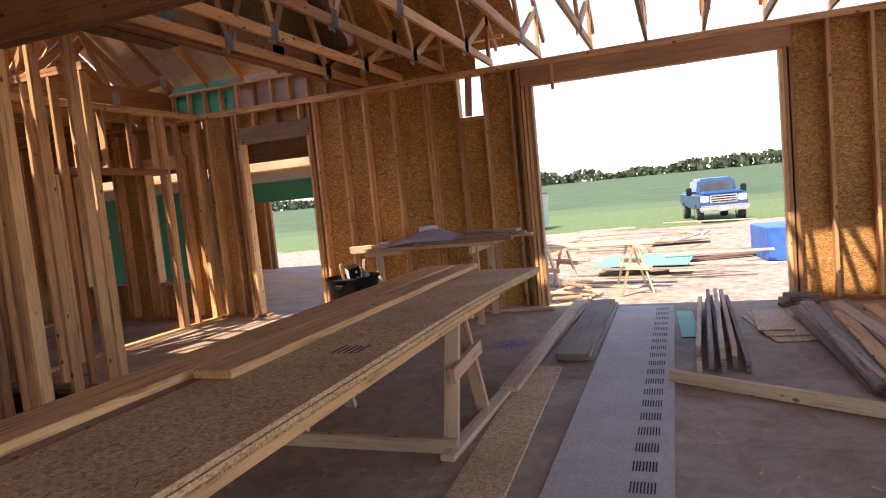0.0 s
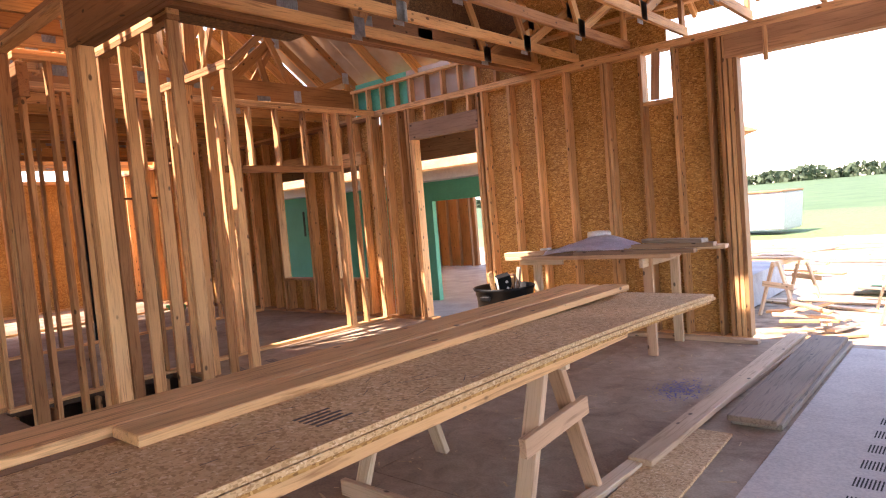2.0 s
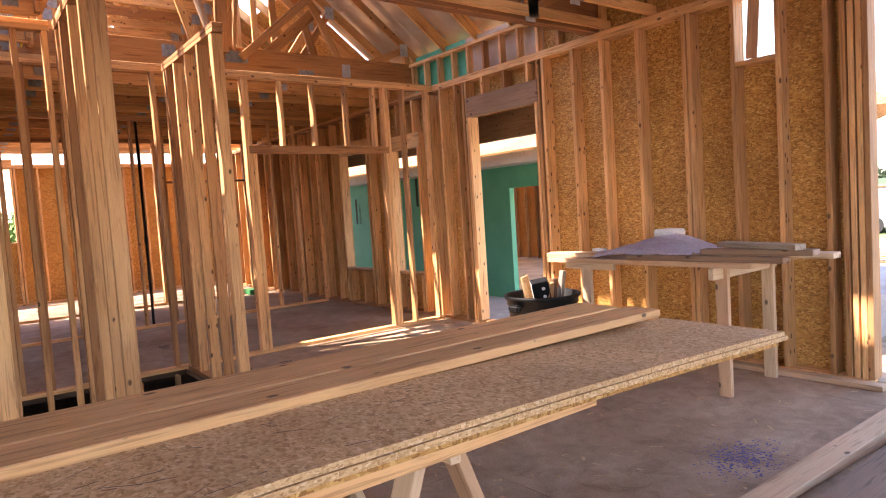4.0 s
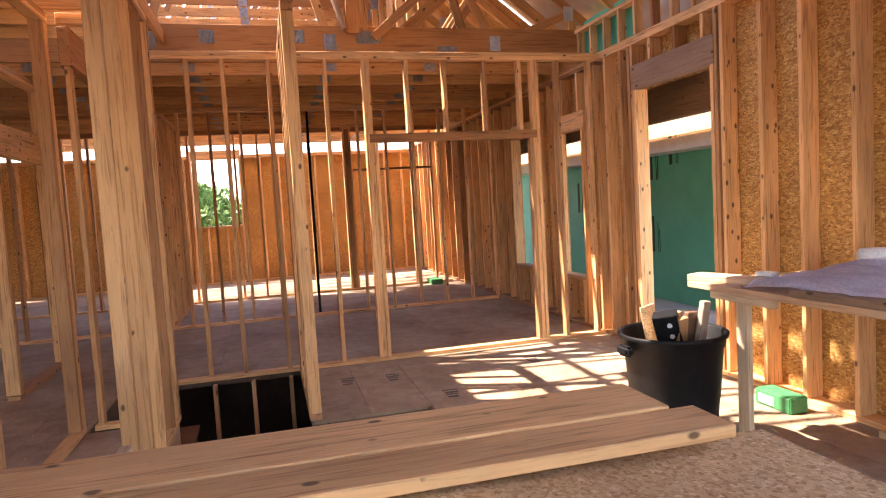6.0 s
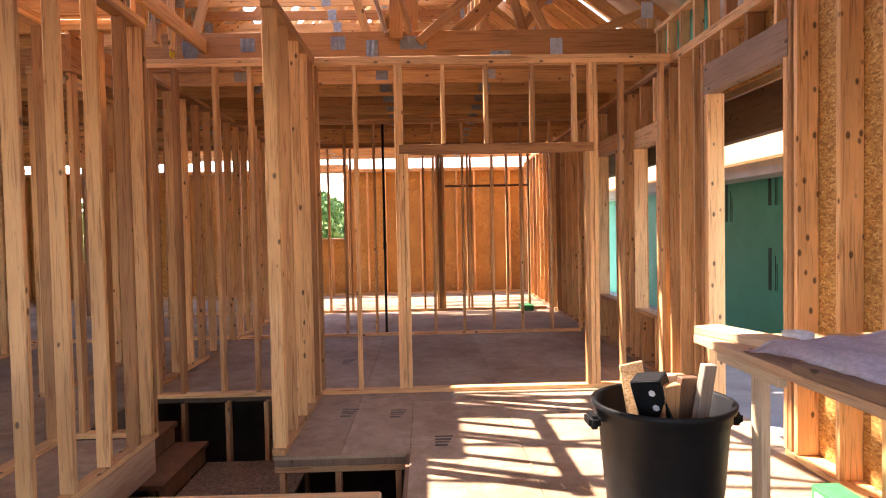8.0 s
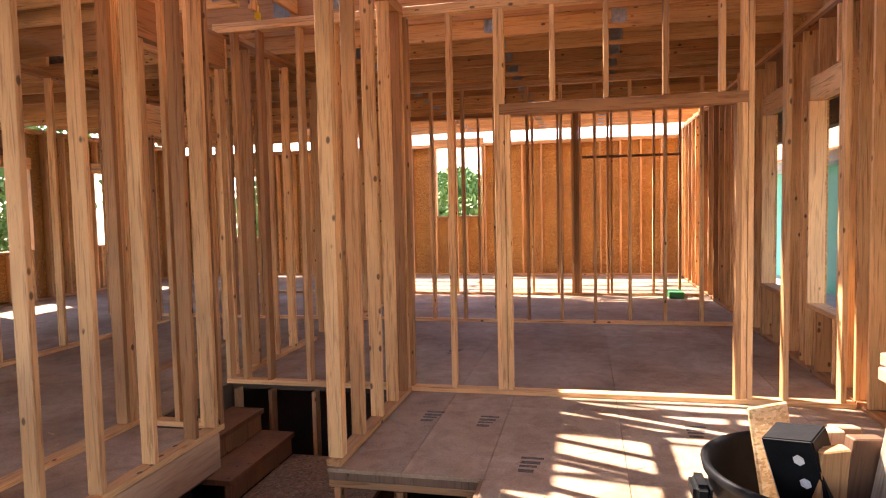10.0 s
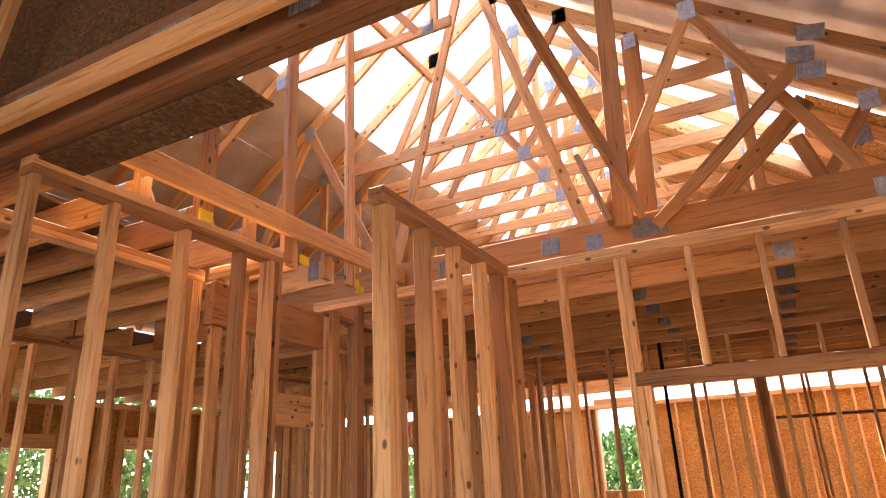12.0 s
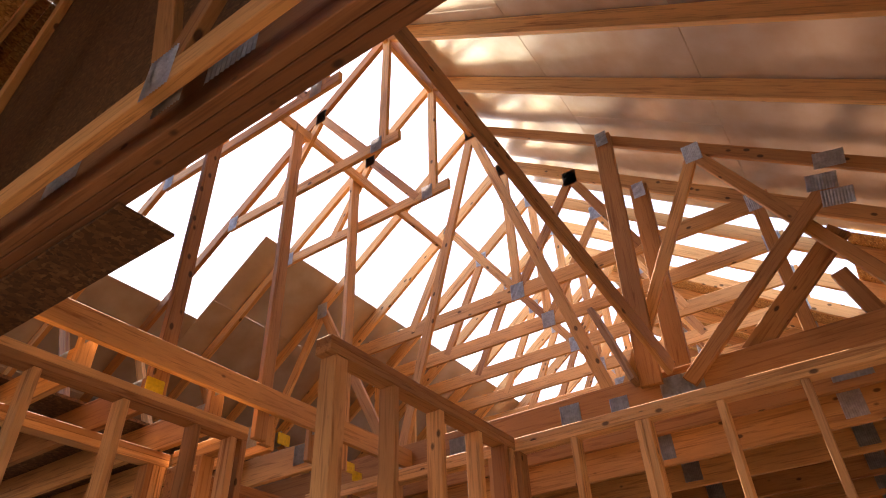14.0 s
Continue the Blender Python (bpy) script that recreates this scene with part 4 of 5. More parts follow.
def truck(x, y, rz):
    m = pose(x, y, GZ, 0, 0, rz)
    t = new("pickup_truck")
    t.matrix_basis = m
    tagged(t, "dark blue pickup truck parked on the dirt track", "truck")
    P = lambda name, bm, mat, parent=t, label="": part(name, bm, mat, parent, label, m)
    body = P("body", soft_box((-0.98, 0.0, 0.55), (0.98, 5.6, 1.28), 0.1), PAINT)
    P("cab", soft_box((-0.88, 1.25, 1.2), (0.88, 3.6, 1.92), 0.12, 0.14), PAINT)
    P("windscreen", soft_box((-0.72, 1.22, 1.32), (0.72, 1.4, 1.8), 0.04, 0.05), GLASS)
    P("hood", soft_box((-0.85, 0.02, 1.2), (0.85, 1.5, 1.36), 0.07, 0.05), PAINT)
    P("grille", soft_box((-0.55, -0.06, 0.85), (0.55, 0.05, 1.2), 0.03), CHROME, body)
    for k in range(3):
        P("grille_bar", soft_box((-0.5, -0.075, 0.9 + 0.1 * k), (0.5, -0.05, 0.95 + 0.1 * k), 0.008), BLACK, body)
    P("bumper", soft_box((-1.0, -0.18, 0.5), (1.0, 0.05, 0.76), 0.06), CHROME, body)
    P("number_plate", soft_box((-0.16, -0.2, 0.56), (0.16, -0.17, 0.7), 0.005), WHITE, body)
    for s in (-1, 1):
        P("headlight", soft_box((s * 0.76 - 0.17, -0.05, 0.9), (s * 0.76 + 0.17, 0.06, 1.18), 0.04), WHITE, body)
        P("mirror", soft_box((s * 1.15 - 0.12, 1.45, 1.2), (s * 1.15 + 0.12, 1.55, 1.55), 0.03), BLACK)
        P("mirror_arm", soft_box((s * 0.96 - 0.12, 1.47, 1.3), (s * 0.96 + 0.12, 1.53, 1.36), 0.01), BLACK)
        for yy in (0.95, 4.4):
            bm = bmesh.new()
            q = pose(s * 0.86, yy, 0.41, 0, 90, 0)
            bmesh.ops.create_cone(bm, cap_ends=True, segments=28, radius1=0.41, radius2=0.41, depth=0.27, matrix=q)
            wh = P("wheel", bm, RUBBER)
            bm = bmesh.new()
            bmesh.ops.create_cone(bm, cap_ends=True, segments=20, radius1=0.23, radius2=0.2, depth=0.29, matrix=q)
            P("rim", bm, CHROME, wh)


truck(1.75, 30.0, 8)

# trailer in the yard
tank = root("trailer", (-7.0, 33, GZ), "grey metal dump trailer standing in the yard", "trailer")
tm = pose(-9.3, 33.6, GZ, 0, 0, -8)
part("body", soft_box((-2.5, -1.1, 0.2), (2.5, 1.1, 1.9), 0.07, -0.05), PLATE, tank, "", tm)
part("rim", soft_box((-2.62, -1.2, 1.88), (2.62, 1.2, 1.97), 0.03), WOOD_BEAM, tank, "", tm)
for x in (-0.6, 0.4):
    bm = bmesh.new()
    bmesh.ops.create_cone(bm, cap_ends=True, segments=20, radius1=0.35, radius2=0.35, depth=0.25, matrix=pose(x, -1.0, 0.35, 90, 0, 0))
    part("wheel", bm, RUBBER, tank, "", tm)


def sawhorse(x, y, z0, length, h, rz, name="sawhorse", mat=WOOD_PALE, label="site-built sawhorse of pale boards", splay=0.3, rails=True, thick=0.09):
    """Beam along local x; four splayed legs with low cross braces."""
    M = pose(x, y, z0, 0, 0, rz)
    s = new(name)
    s.matrix_basis = M
    tagged(s, label, "sawhorse", "sawhorses")
    W = lambda p: M @ Vector(p)
    X = M.to_3x3() @ Vector((1, 0, 0))
    stick("beam", W((-length / 2, 0, h - 0.045)), W((length / 2, 0, h - 0.045)), T2, 0.088, mat, s)
    for sx in (-1, 1):
        for sy in (-1, 1):
            stick("leg", W((sx * (length / 2 - 0.1), sy * splay, 0.012)), W((sx * (length / 2 - 0.12), sy * 0.04, h - 0.01)), T2, thick, mat, s, X)
        if rails:
            stick("brace", W((sx * (length / 2 - 0.06), -splay * 0.95, h * 0.55)), W((sx * (length / 2 - 0.06), splay * 0.7, h * 0.6)), T2, 0.09, mat, s)
    return s


rng = random.Random(9)
sawhorse(-2.55, 13.6, GZ, 1.3, 0.95, 80, "outdoor_sawhorse")
sawhorse(-0.95, 13.3, GZ, 1.3, 0.95, 100, "outdoor_sawhorse")
plank("board", (-3.2, 13.5, 0.22), (-0.5, 13.2, 0.22), 0.24, 0.04, WOOD_PALE, "pale board laid across outdoor sawhorses")
plank("board", (-3.1, 13.9, 0.22), (-0.4, 13.65, 0.22), 0.24, 0.04, WOOD_PALE, "pale board laid across outdoor sawhorses")
thing("green_sheet", (-1.9, 15.2, GZ + 0.24), (0.2, 17.4, GZ + 0.265), plain("green_sheet", (0.12, 0.42, 0.28), (0.18, 0.5, 0.36), 3, 0.6), "pale green sheathing sheet lying on lumber", "sheet", "", -6)
for i in range(60):
    x, y = rng.uniform(-6.5, 1.0), rng.uniform(14.0, 27)
    a = rng.uniform(-25, 25) + (90 if rng.random() < 0.2 else 0)
    l = rng.uniform(1.0, 3.6)
    dx, dy = math.cos(radians(a)) * l / 2, math.sin(radians(a)) * l / 2
    plank("board", (x - dx, y - dy, GZ + 0.03 + 0.1 * (i % 4)), (x + dx, y + dy, GZ + 0.03 + 0.1 * (i % 4)), rng.choice((0.09, 0.14, 0.19)), T2,
          rng.choice((WOOD_PALE, WOOD, WOOD_GREY)), "loose board lying on the bare ground", "board", "boards in the yard")
for i in range(14):
    x, y = rng.uniform(-2.4, -1.5), rng.uniform(11.4, 12.4)
    a = rng.uniform(0, 180)
    l = rng.uniform(0.3, 0.9)
    plank("offcut", (x - math.cos(a) * l / 2, y - math.sin(a) * l / 2, GZ + 0.03 + 0.03 * i), (x + math.cos(a) * l / 2, y + math.sin(a) * l / 2, GZ + 0.05 + 0.035 * i),
          0.14, T2, rng.choice((WOOD_DARK, WOOD_PALE, WOOD)), "short timber offcut in a scrap heap", "offcut", "scrap heap")
for i in range(10):
    plank("board", (-3.2 + 0.3 * i, 21.4 + 0.16 * (i % 5), GZ + 0.1 + 0.06 * (i // 5)), (0.8, 21.9 + 0.16 * (i % 5), GZ + 0.1 + 0.06 * (i // 5)), 0.14, T2, WOOD_PALE, "long pale board in a yard stack", "board", "yard stack")
thing("wrapped_bale", (1.75, 16.8, GZ), (3.4, 18.4, GZ + 0.8), plain("blue_wrap", (0.02, 0.10, 0.38), (0.04, 0.16, 0.5), 4, 0.45), "stack of sheets wrapped in blue film", "stack", "", 8, 0.02)
for i in range(5):
    plank("board", (0.1, 17.4 + 0.3 * i, GZ + 0.05), (1.7, 17.9 + 0.3 * i, GZ + 0.08), 0.2, 0.04, WOOD_DARK, "dark board lying in the yard", "board", "boards in the yard")

# ---- things indoors ----
# long work table: sheet and planks on sawhorses
sawhorse(-1.88, 3.8, 0, 1.24, 0.815, 0, mat=WOOD_PALE, splay=0.34)
sawhorse(-1.88, 1.25, 0, 1.24, 0.815, 0, mat=WOOD_PALE, splay=0.34)
low_rail = plank("floor_rail", (-2.5, 3.42, 0.045), (-1.3, 3.42, 0.045), T2, 0.088, WOOD_PALE, "board on edge across the sawhorse feet", "board")
def sheet_table(x0, x1, y0, y1, z0, z1, t, mat, name, label, curve=0.0):
    """A long sheet whose free end droops."""
    bm = bmesh.new()
    n = 16
    prev = None
    for i in range(n + 1):
        u = i / n
        y = y0 + (y1 - y0) * u
        z = z0 + (z1 - z0) * max(0, (u - 0.55) / 0.45) ** 1.6
        ring = [bm.verts.new(p) for p in ((x0, y, z - t), (x1, y, z - t), (x1, y, z), (x0, y, z))]
        if prev:
            for k in range(4):
                bm.faces.new((prev[k], prev[(k + 1) % 4], ring[(k + 1) % 4], ring[k]))
        else:
            bm.faces.new(ring[::-1])
        prev = ring
    bm.faces.new(prev)
    bmesh.ops.recalc_face_normals(bm, faces=bm.faces)
    c = Vector(((x0 + x1) / 2, (y0 + y1) / 2, z0))
    bmesh.ops.translate(bm, vec=-c, verts=bm.verts)
    ob = part(name, bm, mat, None, "", Matrix.Translation(c))
    return tagged(ob, label, "board")
sheet_table(-1.86, -1.22, 0.3, 5.72, 0.838, 0.768, 0.019, OSB_PALE, "strand_board", "long strand board sheet laid over sawhorses")
sheet_table(-1.87, -1.225, 0.28, 5.70, 0.860, 0.790, 0.019, OSB_PALE, "strand_board", "long pale strand board sheet on top of another")
sheet_table(-2.16, -1.90, 0.0, 5.1, 0.853, 0.84, 0.038, WOOD_DARK, "plank", "wide pine plank on the work table")
plank("plank", (-1.81, 2.05, 0.882), (-1.83, 5.50, 0.86), 0.19, T2, WOOD, "wide smooth pine plank lying on the work table", "plank", "table planks")
plank("plank", (-2.10, -0.3, 0.876), (-2.06, 5.42, 0.868), 0.27, T2, WOOD, "wide smooth pine plank lying on the work table", "plank", "table planks")

sheet_table(-1.85, -1.235, 0.32, 5.66, 0.817, 0.747, 0.017, OSB, "strand_board", "strand board sheet at the bottom of the stack")
plank("table_rail", (-1.262, 0.5, 0.778), (-1.262, 4.4, 0.778), T2, 0.044, WOOD, "orange timber rail under the edge of the stacked sheets", "rail")
# dark splinters and pencil dashes on the top sheet
bm = bmesh.new()
rng = random.Random(8)
for i in range(60):
    x, y, l, a0 = rng.uniform(-1.68, -1.26), rng.uniform(0.5, 4.0), rng.uniform(0.008, 0.05), rng.uniform(0.9, 2.2)
    c, s0, w = math.cos(a0) * l, math.sin(a0) * l, 0.0022
    bm.faces.new([bm.verts.new((x + p * c - q * w, y + p * s0 + q * w * 0.3, 0.8606)) for p, q in ((-1, -1), (1, -1), (1, 1), (-1, 1))])
tagged(part("splinters", bm, STAMP, None), "dark splinters and pencil dashes on the strand board", "debris", "", "stuff")
# bench against the north wall
bench = root("workbench", (-2.8, 7.2, 0), "rough site bench of boards on legs", "workbench")
for y, w in ((6.92, 0.27), (7.22, 0.28), (7.52, 0.28)):
    stick("board", (-3.72 + 0.1 * (y - 6.9), y, 0.945), (-1.95, y + 0.03, 0.945), w, T2, WOOD_PALE if y < 7 else OSB_PALE, bench)
stick("apron", (-3.55, 6.84, 0.90), (-3.05, 6.84, 0.90), T2, 0.05, WOOD_PALE, bench)
for x, y in ((-3.42, 6.95), (-2.22, 6.95), (-2.22, 7.6)):
    stick("leg", (x, y, 0.001), (x, y, 0.925), 0.09, T2, WOOD_PALE, bench, (0, 1, 0))
stick("crossbar", (-2.22, 6.8, 0.88), (-2.22, 7.7, 0.88), T2, 0.08, WOOD_PALE, bench)
plank("board", (-3.75, 6.86, 0.984), (-3.3, 7.0, 0.984), 0.14, T2, WOOD_PALE, "short pale board on the bench", "board", "bench boards")
plank("board", (-2.9, 6.83, 0.984), (-1.75, 6.88, 0.984), 0.1, T2, WOOD_DARK, "brown board on the bench", "board", "bench boards")
plank("board", (-2.35, 6.95, 1.025), (-1.62, 7.0, 1.025), 0.12, T2, WOOD_DARK, "offcut stacked on the bench", "board", "bench boards")
plank("board", (-2.3, 7.1, 1.065), (-1.68, 6.92, 1.065), 0.1, T2, WOOD_GREY, "offcut stacked on the bench", "board", "bench boards")
plank("board", (-2.3, 7.2, 0.984), (-1.6, 7.25, 0.984), 0.14, T2, WOOD_PALE, "offcut stacked on the bench", "board", "bench boards")
bm = bmesh.new()
n = 18
g = [[bm.verts.new((-3.28 + 0.85 * i / n, 6.8 + 0.52 * j / n + 0.06 * i / n, 1.0 + 0.028 * noise.noise(Vector((i * 0.25, j * 0.3, 2))) + 0.075 * math.sin(math.pi * i / n) * (0.5 + j / n) - 0.03 * max(0, 1 - j / 3)))
      for j in range(n + 1)] for i in range(n + 1)]
for i in range(n):
    for j in range(n):
        f = bm.faces.new((g[i][j], g[i + 1][j], g[i + 1][j + 1], g[i][j + 1]))
        f.smooth = True
bmesh.ops.solidify(bm, geom=bm.faces[:], thickness=0.006)
c = Vector((-2.86, 7.08, 0.99))
bmesh.ops.translate(bm, vec=-c, verts=bm.verts)
tagged(part("plan_set", bm, PAPER, None, "", Matrix.Translation(c)), "crumpled sheaf of lilac-grey building plans on the bench", "paper")
cup = root("white_tub", (-2.95, 7.45, 0.965), "white plastic tub standing on the bench", "tub")
part("tub", lathe([(0.001, 0), (0.10, 0), (0.115, 0.02), (0.125, 0.17), (0.115, 0.19), (0.001, 0.2)]), WHITE, cup, "", Matrix.Translation((-2.95, 7.45, 0.965)))
tape = root("tape_roll", (-3.4, 7.1, 0.965), "white and blue roll standing on the bench", "roll")
part("roll", lathe([(0.03, 0), (0.06, 0), (0.062, 0.05), (0.06, 0.055), (0.03, 0.055), (0.03, 0)]), WHITE, tape, "", Matrix.Translation((-3.4, 7.1, 0.965)))

# black bin with offcuts
BX, BY = -3.62, 6.6
can = root("rubbish_bin", (BX, BY, 0), "black plastic rubbish bin full of timber offcuts", "bin")
cm = Matrix.Translation((BX, BY, 0))
part("tub", lathe([(r * 1.12, z) for r, z in [(0.001, 0.01), (0.2, 0.01), (0.205, 0.03), (0.215, 0.04), (0.245, 0.55), (0.252, 0.56), (0.252, 0.6), (0.265, 0.61), (0.265, 0.65), (0.28, 0.66), (0.285, 0.685), (0.275, 0.69), (0.262, 0.68), (0.235, 0.3), (0.19, 0.04), (0.001, 0.04)]], 44), BLACK, can, "", cm)
for a in (20, 200):
    mm = cm @ pose(0, 0, 0, 0, 0, a + 70)
    part("handle", soft_box((0.295, -0.06, 0.57), (0.35, 0.06, 0.63), 0.015), BLACK, can, "moulded handle", mm)
for i, (dx, dy, dz, lx, ly, w, mat) in enumerate(((-0.08, -0.12, 0.84, -0.1, -0.12, 0.13, OSB_PALE), (0.0, 0.02, 0.80, 0.1, 0.12, 0.09, WOOD_PALE), (0.05, 0.1, 0.80, 0.05, 0.1, 0.1, WOOD_DARK),
                                                  (0.08, 0.18, 0.86, 0.02, 0.06, 0.07, WOOD_GREY), (-0.1, 0.1, 0.78, 0.05, 0.05, 0.09, WOOD_PALE), (0.1, 0.0, 0.78, 0.1, 0.05, 0.09, WOOD))):
    plank("offcut", (BX + dx * 0.5 - lx * 0.3, BY + dy * 0.5 - ly * 0.3, 0.1), (BX + dx, BY + dy, dz), w, T2 if i else 0.015, mat, "timber offcut standing in the black bin", "offcut", "offcuts in the bin", (1, 0.4, 0))
bc = root("black_carton", (BX, BY, 0.6), "black and white printed carton standing in the bin", "carton")
part("box", soft_box((-0.07, -0.05, 0), (0.07, 0.05, 0.3), 0.004), BLACK, bc, "", pose(BX + 0.03, BY + 0.0, 0.52, 14, -10, 50))
part("side", soft_box((-0.0715, -0.048, 0.01), (-0.0705, 0.048, 0.29), 0.0002), WHITE, bc, "white carton side", pose(BX + 0.03, BY + 0.0, 0.52, 14, -10, 50))
for k in (0.17, 0.24):
    bm = bmesh.new()
    bmesh.ops.create_cone(bm, cap_ends=True, segments=6, radius1=0.016, radius2=0.016, depth=0.002)
    part("mark", bm, WHITE, bc, "white printed mark", pose(BX + 0.03, BY + 0.0, 0.52, 14, -10, 50) @ pose(0.02, -0.051, k, 90, 0, 0))
# small cartons by the wall
gb = root("carton", (-3.85, 7.62, 0), "small green and white carton on the floor", "carton")
part("box", soft_box((-4.02, 7.53, 0.0), (-3.7, 7.68, 0.11), 0.008), GREEN_BOX, gb)
part("label", soft_box((-3.98, 7.525, 0.02), (-3.84, 7.531, 0.08), 0.001), WHITE, gb, "white label")
gb2 = root("nail_box", (-12.2, 7.3, 0), "green box with a dark tool on the floor", "carton")
part("box", soft_box((-12.4, 7.2, 0.0), (-12.0, 7.42, 0.1), 0.01), GREEN_BOX, gb2)

# boards on the floor
SZ = T2 / 2 + 0.002
thing("soffit_board", (-0.74, 2.93, 0.002), (-0.12, 7.75, 0.014), SOFFIT, "long primed soffit panel with rows of vent slots", "panel", "", 0.3, 0.002)
sof = root("vent_slots", (-0.2, 5, 0.014), "rows of narrow vent slots in the soffit panel", "vent slots")
k = 0
y = 3.05
while y < 7.6:
    for j in range(8):
        slab("slot", (-0.315 + j * 0.0165, y, 0.0145), (-0.315 + j * 0.0165 + 0.007, y + 0.12, 0.0162), SLOT, sof, "", 0)
    y += 0.245
plank("plank", (-0.92, 5.42, SZ), (-0.92, 7.9, SZ), 0.30, T2, WOOD_GREY, "wide weathered grey plank on the floor", "plank", "floor planks")
plank("plank", (-0.93, 5.36, SZ + T2 + 0.001), (-0.95, 7.9, SZ + T2 + 0.001), 0.29, T2, WOOD_GREY, "wide weathered grey plank stacked on another", "plank", "floor planks")
plank("plank", (-1.27, 4.5, SZ + T2 * 0.5), (-1.22, 8.0, SZ + T2), 0.14, T2, WOOD_PALE, "long pale board lying on the floor", "plank", "floor planks")
plank("plank", (-1.3, 5.05, SZ), (-1.16, 7.9, SZ), 0.12, T2, WOOD_PALE, "long pale board lying on the floor", "plank", "floor planks")
thing("strand_board_strip", (-1.23, 2.3, 0.002), (-0.93, 5.2, 0.02), OSB_PALE, "strip of strand board lying on the floor", "board", "", 2.5)
plank("plank", (-1.33, 3.3, SZ), (-1.3, 4.5, SZ), 0.09, T2, WOOD_PALE, "pale stud offcut on the floor", "plank", "floor planks")
rng = random.Random(3)
for i in range(9):
    x = 0.06 + 0.085 * (i % 5)
    z = SZ + (T2 + 0.05) * (i // 5)
    plank("stud_offcut", (x, 5.12 + rng.uniform(-0.1, 0.15), z + 0.025), (x + 0.06 + rng.uniform(-0.05, 0.05), 7.6 + rng.uniform(-0.3, 0.3), z + 0.025), T2, 0.089, rng.choice((WOOD_GREY, WOOD_GREY, WOOD_PALE)),
          "weathered stud lying in a loose pile", "stud", "stud pile", (0, 0, 1))
plank("stud_offcut", (-0.14, 4.86, 0.05), (1.45, 3.95, 0.05), T2, 0.089, WOOD_PALE, "single pale stud lying askew on the floor", "stud")
thing("green_offcut", (-0.09, 6.2, 0.002), (0.08, 7.4, 0.012), GREEN, "green sheathing offcut on the floor", "offcut", "", 3)
for i in range(3):
    thing("plywood_offcut", (0.6, 6.0 + 0.15 * i, 0.002 + 0.015 * i), (1.0 - 0.05 * i, 7.1 + 0.05 * i, 0.014 + 0.015 * i), OSB_PALE, "plywood offcut lying on the floor", "offcut", "plywood offcuts", 10 - 6 * i)
for i in range(6):
    plank("stud_offcut", (0.92 + 0.05 * (i % 3), 7.5 + 0.03 * i, 0.03 + 0.045 * (i // 2)), (1.3, 7.65 - 0.03 * i, 0.03 + 0.045 * (i // 2)), 0.089, T2, rng.choice((WOOD_GREY, WOOD_DARK)), "short offcut in a small heap", "offcut", "heap of offcuts")
for i in range(16):
    x = 1.12 + 0.14 * (i % 8)
    z = SZ + 0.05 * (i // 8)
    plank("board", (x, 4.5 + rng.uniform(-0.2, 0.5), z), (x - 0.05 + rng.uniform(-0.12, 0.12), 7.0 + rng.uniform(-0.4, 0.3), z + rng.uniform(0, 0.08)), 0.12, T2, rng.choice((WOOD_PALE, WOOD_GREY, WOOD)),
          "board in a tumbled lumber pile", "board", "lumber pile")
plank("board", (1.02, 6.9, 0.10), (1.15, 4.45, 0.06), T2, 0.09, WOOD_PALE, "long board leaning on the lumber pile", "board", "lumber pile")

pipe = root("vent_pipe", (-9.9, 4.95, 0), "black plastic vent pipe rising through the back room", "pipe")
part("pipe", lathe([(0.019, 0), (0.019, 3.0), (0.012, 3.0)], 14), BLACK, pipe, "", Matrix.Translation((-9.9, 4.95, 0)))
part("coupling", lathe([(0.019, 1.2), (0.025, 1.21), (0.025, 1.3), (0.019, 1.31)], 14), BLACK, pipe, "", Matrix.Translation((-9.9, 4.95, 0)))
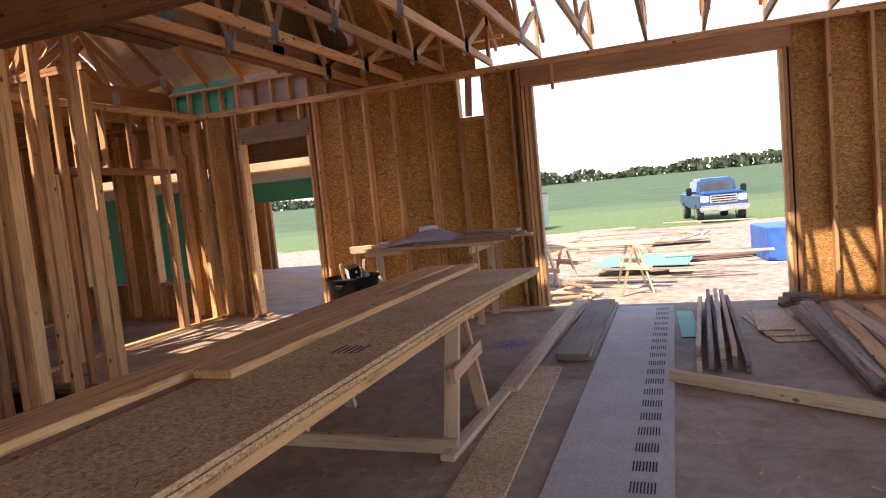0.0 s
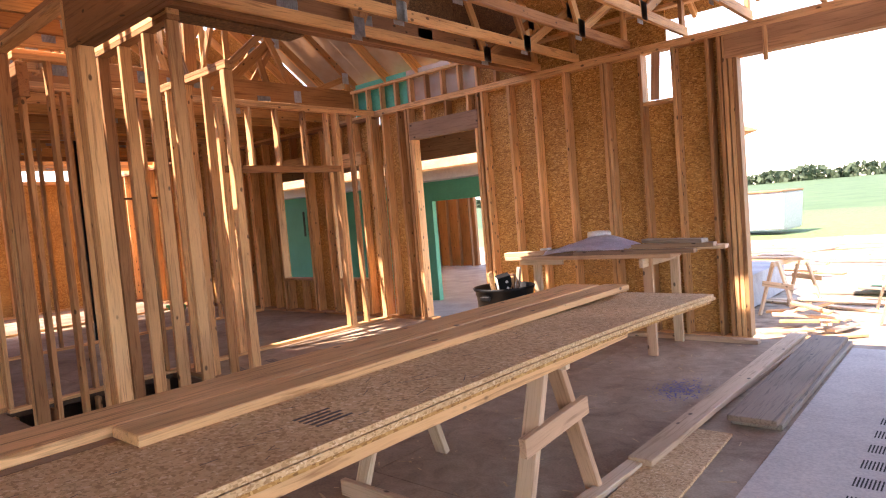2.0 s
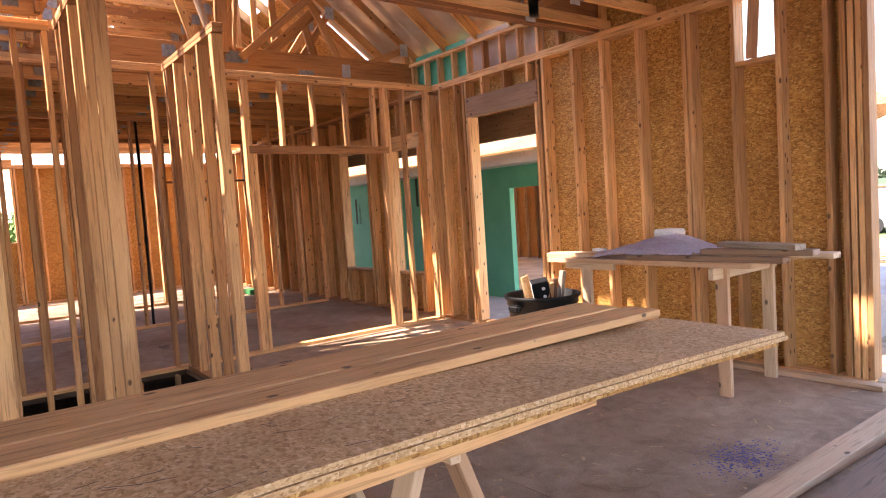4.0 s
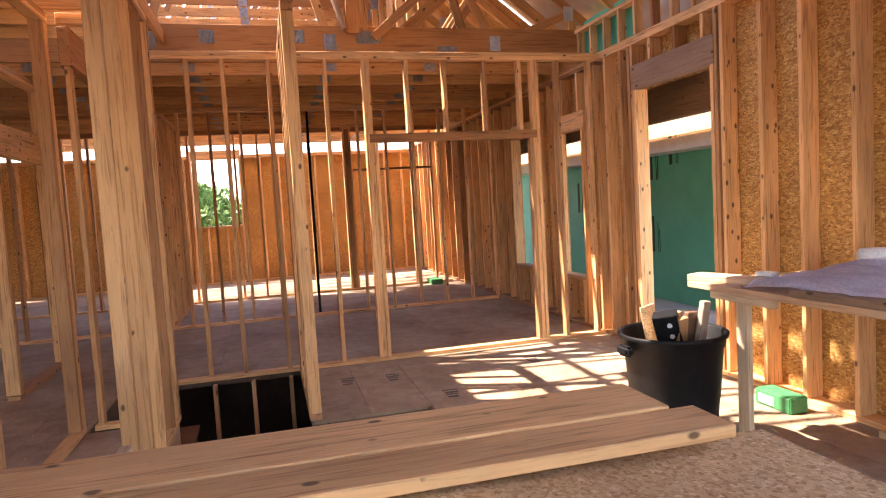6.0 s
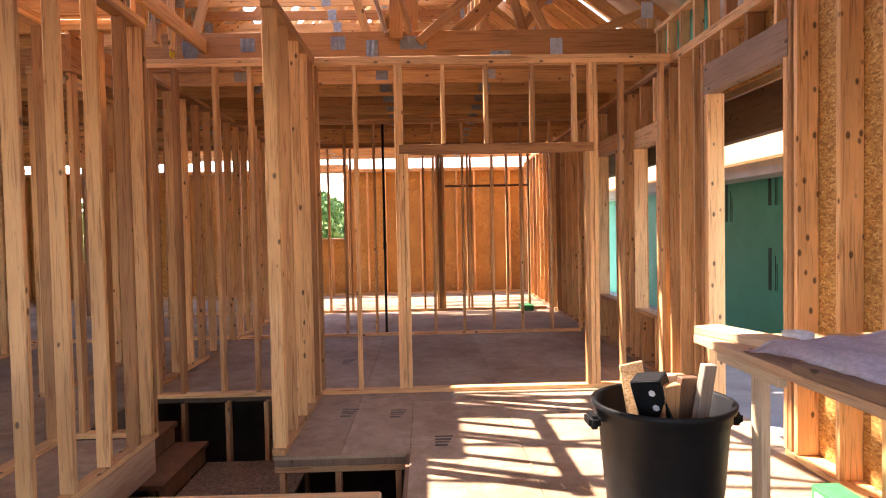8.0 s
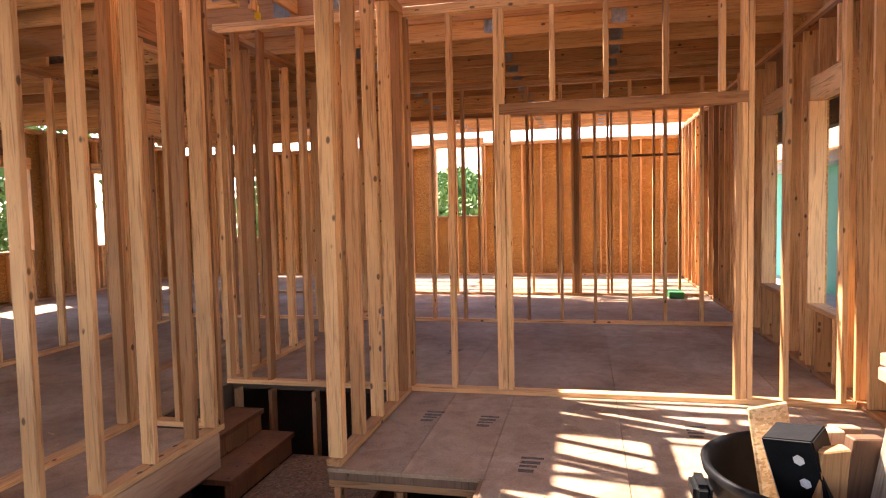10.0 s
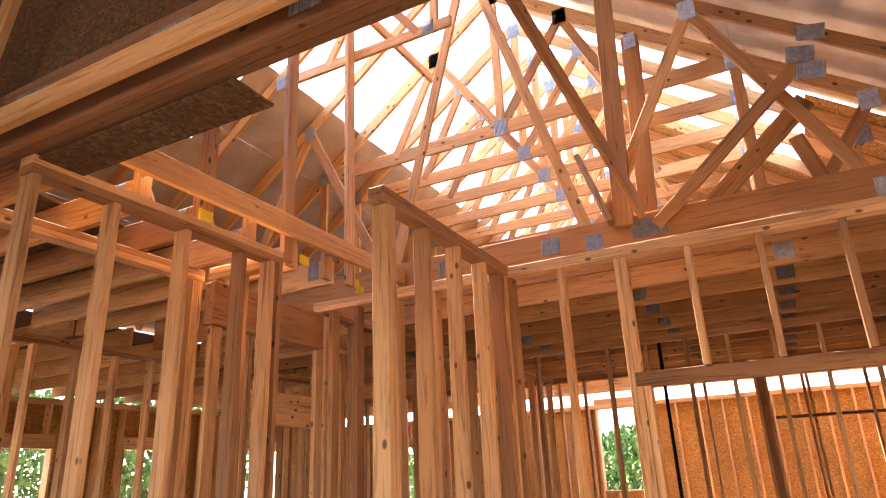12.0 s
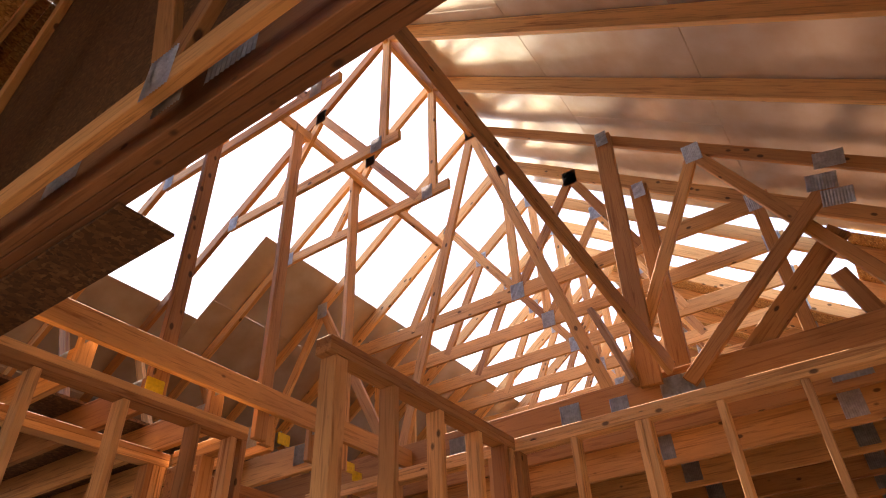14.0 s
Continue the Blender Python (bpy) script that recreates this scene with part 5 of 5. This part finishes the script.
# stamped print on the subfloor, as bars
stamp = root("floor_stamps", (-5.6, 5.2, 0), "faded grey maker's stamps on the subfloor", "stamp")
for x, y in ((-5.95, 4.85), (-5.9, 5.25), (-5.2, 5.6), (-5.9, 6.6), (-8.0, 4.6)):
    for j in range(4):
        slab("print_bar", (x + 0.06 * j - 0.1, y - 0.03, 0.0006), (x + 0.06 * j - 0.07 + 0.012 * (j % 2), y + 0.1 - 0.015 * j, 0.0012), STAMP, stamp, "", 0)
stamp2 = root("board_stamp", (-1.45, 2.6, 0.86), "black grade stamp on the strand board", "stamp")
for j in range(5):
    slab("print_bar", (-1.5 + 0.03 * j, 2.45, 0.8605), (-1.485 + 0.03 * j, 2.6 - 0.02 * (j % 2), 0.861), STAMP, stamp2, "", 0)
bm = bmesh.new()
rng = random.Random(4)
for i in range(700):
    x, y = -1.62 + rng.gauss(0, 0.09) , 6.02 + rng.gauss(0, 0.13)
    r, a0 = rng.uniform(0.002, 0.009), rng.uniform(0, 6.3)
    bm.faces.new([bm.verts.new((x + r * math.cos(a0 + k * 1.26), y + r * math.sin(a0 + k * 1.26), 0.0008)) for k in range(5)])
tagged(part("chalk_dust", bm, BLUE_CHALK, None), "faint blue chalk dust on the subfloor", "chalk mark", "", "stuff")

# yellow tags on the trusses
for i, (x, y, z) in enumerate(((-4.92, 3.48, 3.06), (-5.9, 3.35, 3.1), (-6.5, 3.35, 3.08), (-6.66, 3.28, 3.07))):
    tagged(part("warning_tag", soft_box((x - 0.05, y - 0.01, z), (x + 0.05, y + 0.0, z + 0.07), 0.004), YELLOW, None), "yellow warning tag stapled to the truss", "tag", "warning tags")

# sawdust, chips and splinters
CHIP = plain("wood_chip", (0.42, 0.27, 0.14), (0.66, 0.48, 0.29), 9, 0.85)
bm = bmesh.new()
rng = random.Random(12)
for i in range(900):
    x, y = rng.uniform(-6.3, 2.5), rng.uniform(1.5, 7.7)
    if (-6.6 < x < -4.0 and 2.8 < y < 5.5) or (-0.8 < x < -0.05 and y > 2.8):
        continue
    l, w, a = rng.uniform(0.006, 0.045), rng.uniform(0.003, 0.009), rng.uniform(0, 6.3)
    c, s = math.cos(a), math.sin(a)
    q = [bm.verts.new((x + c * p * l - s * r * w, y + s * p * l + c * r * w, 0.002 + rng.uniform(0, 0.004))) for p, r in ((-1, -1), (1, -1), (1, 1), (-1, 1))]
    bm.faces.new(q)
tagged(part("wood_chips", bm, CHIP, None), "scattered wood chips and splinters on the subfloor", "debris", "", "stuff")
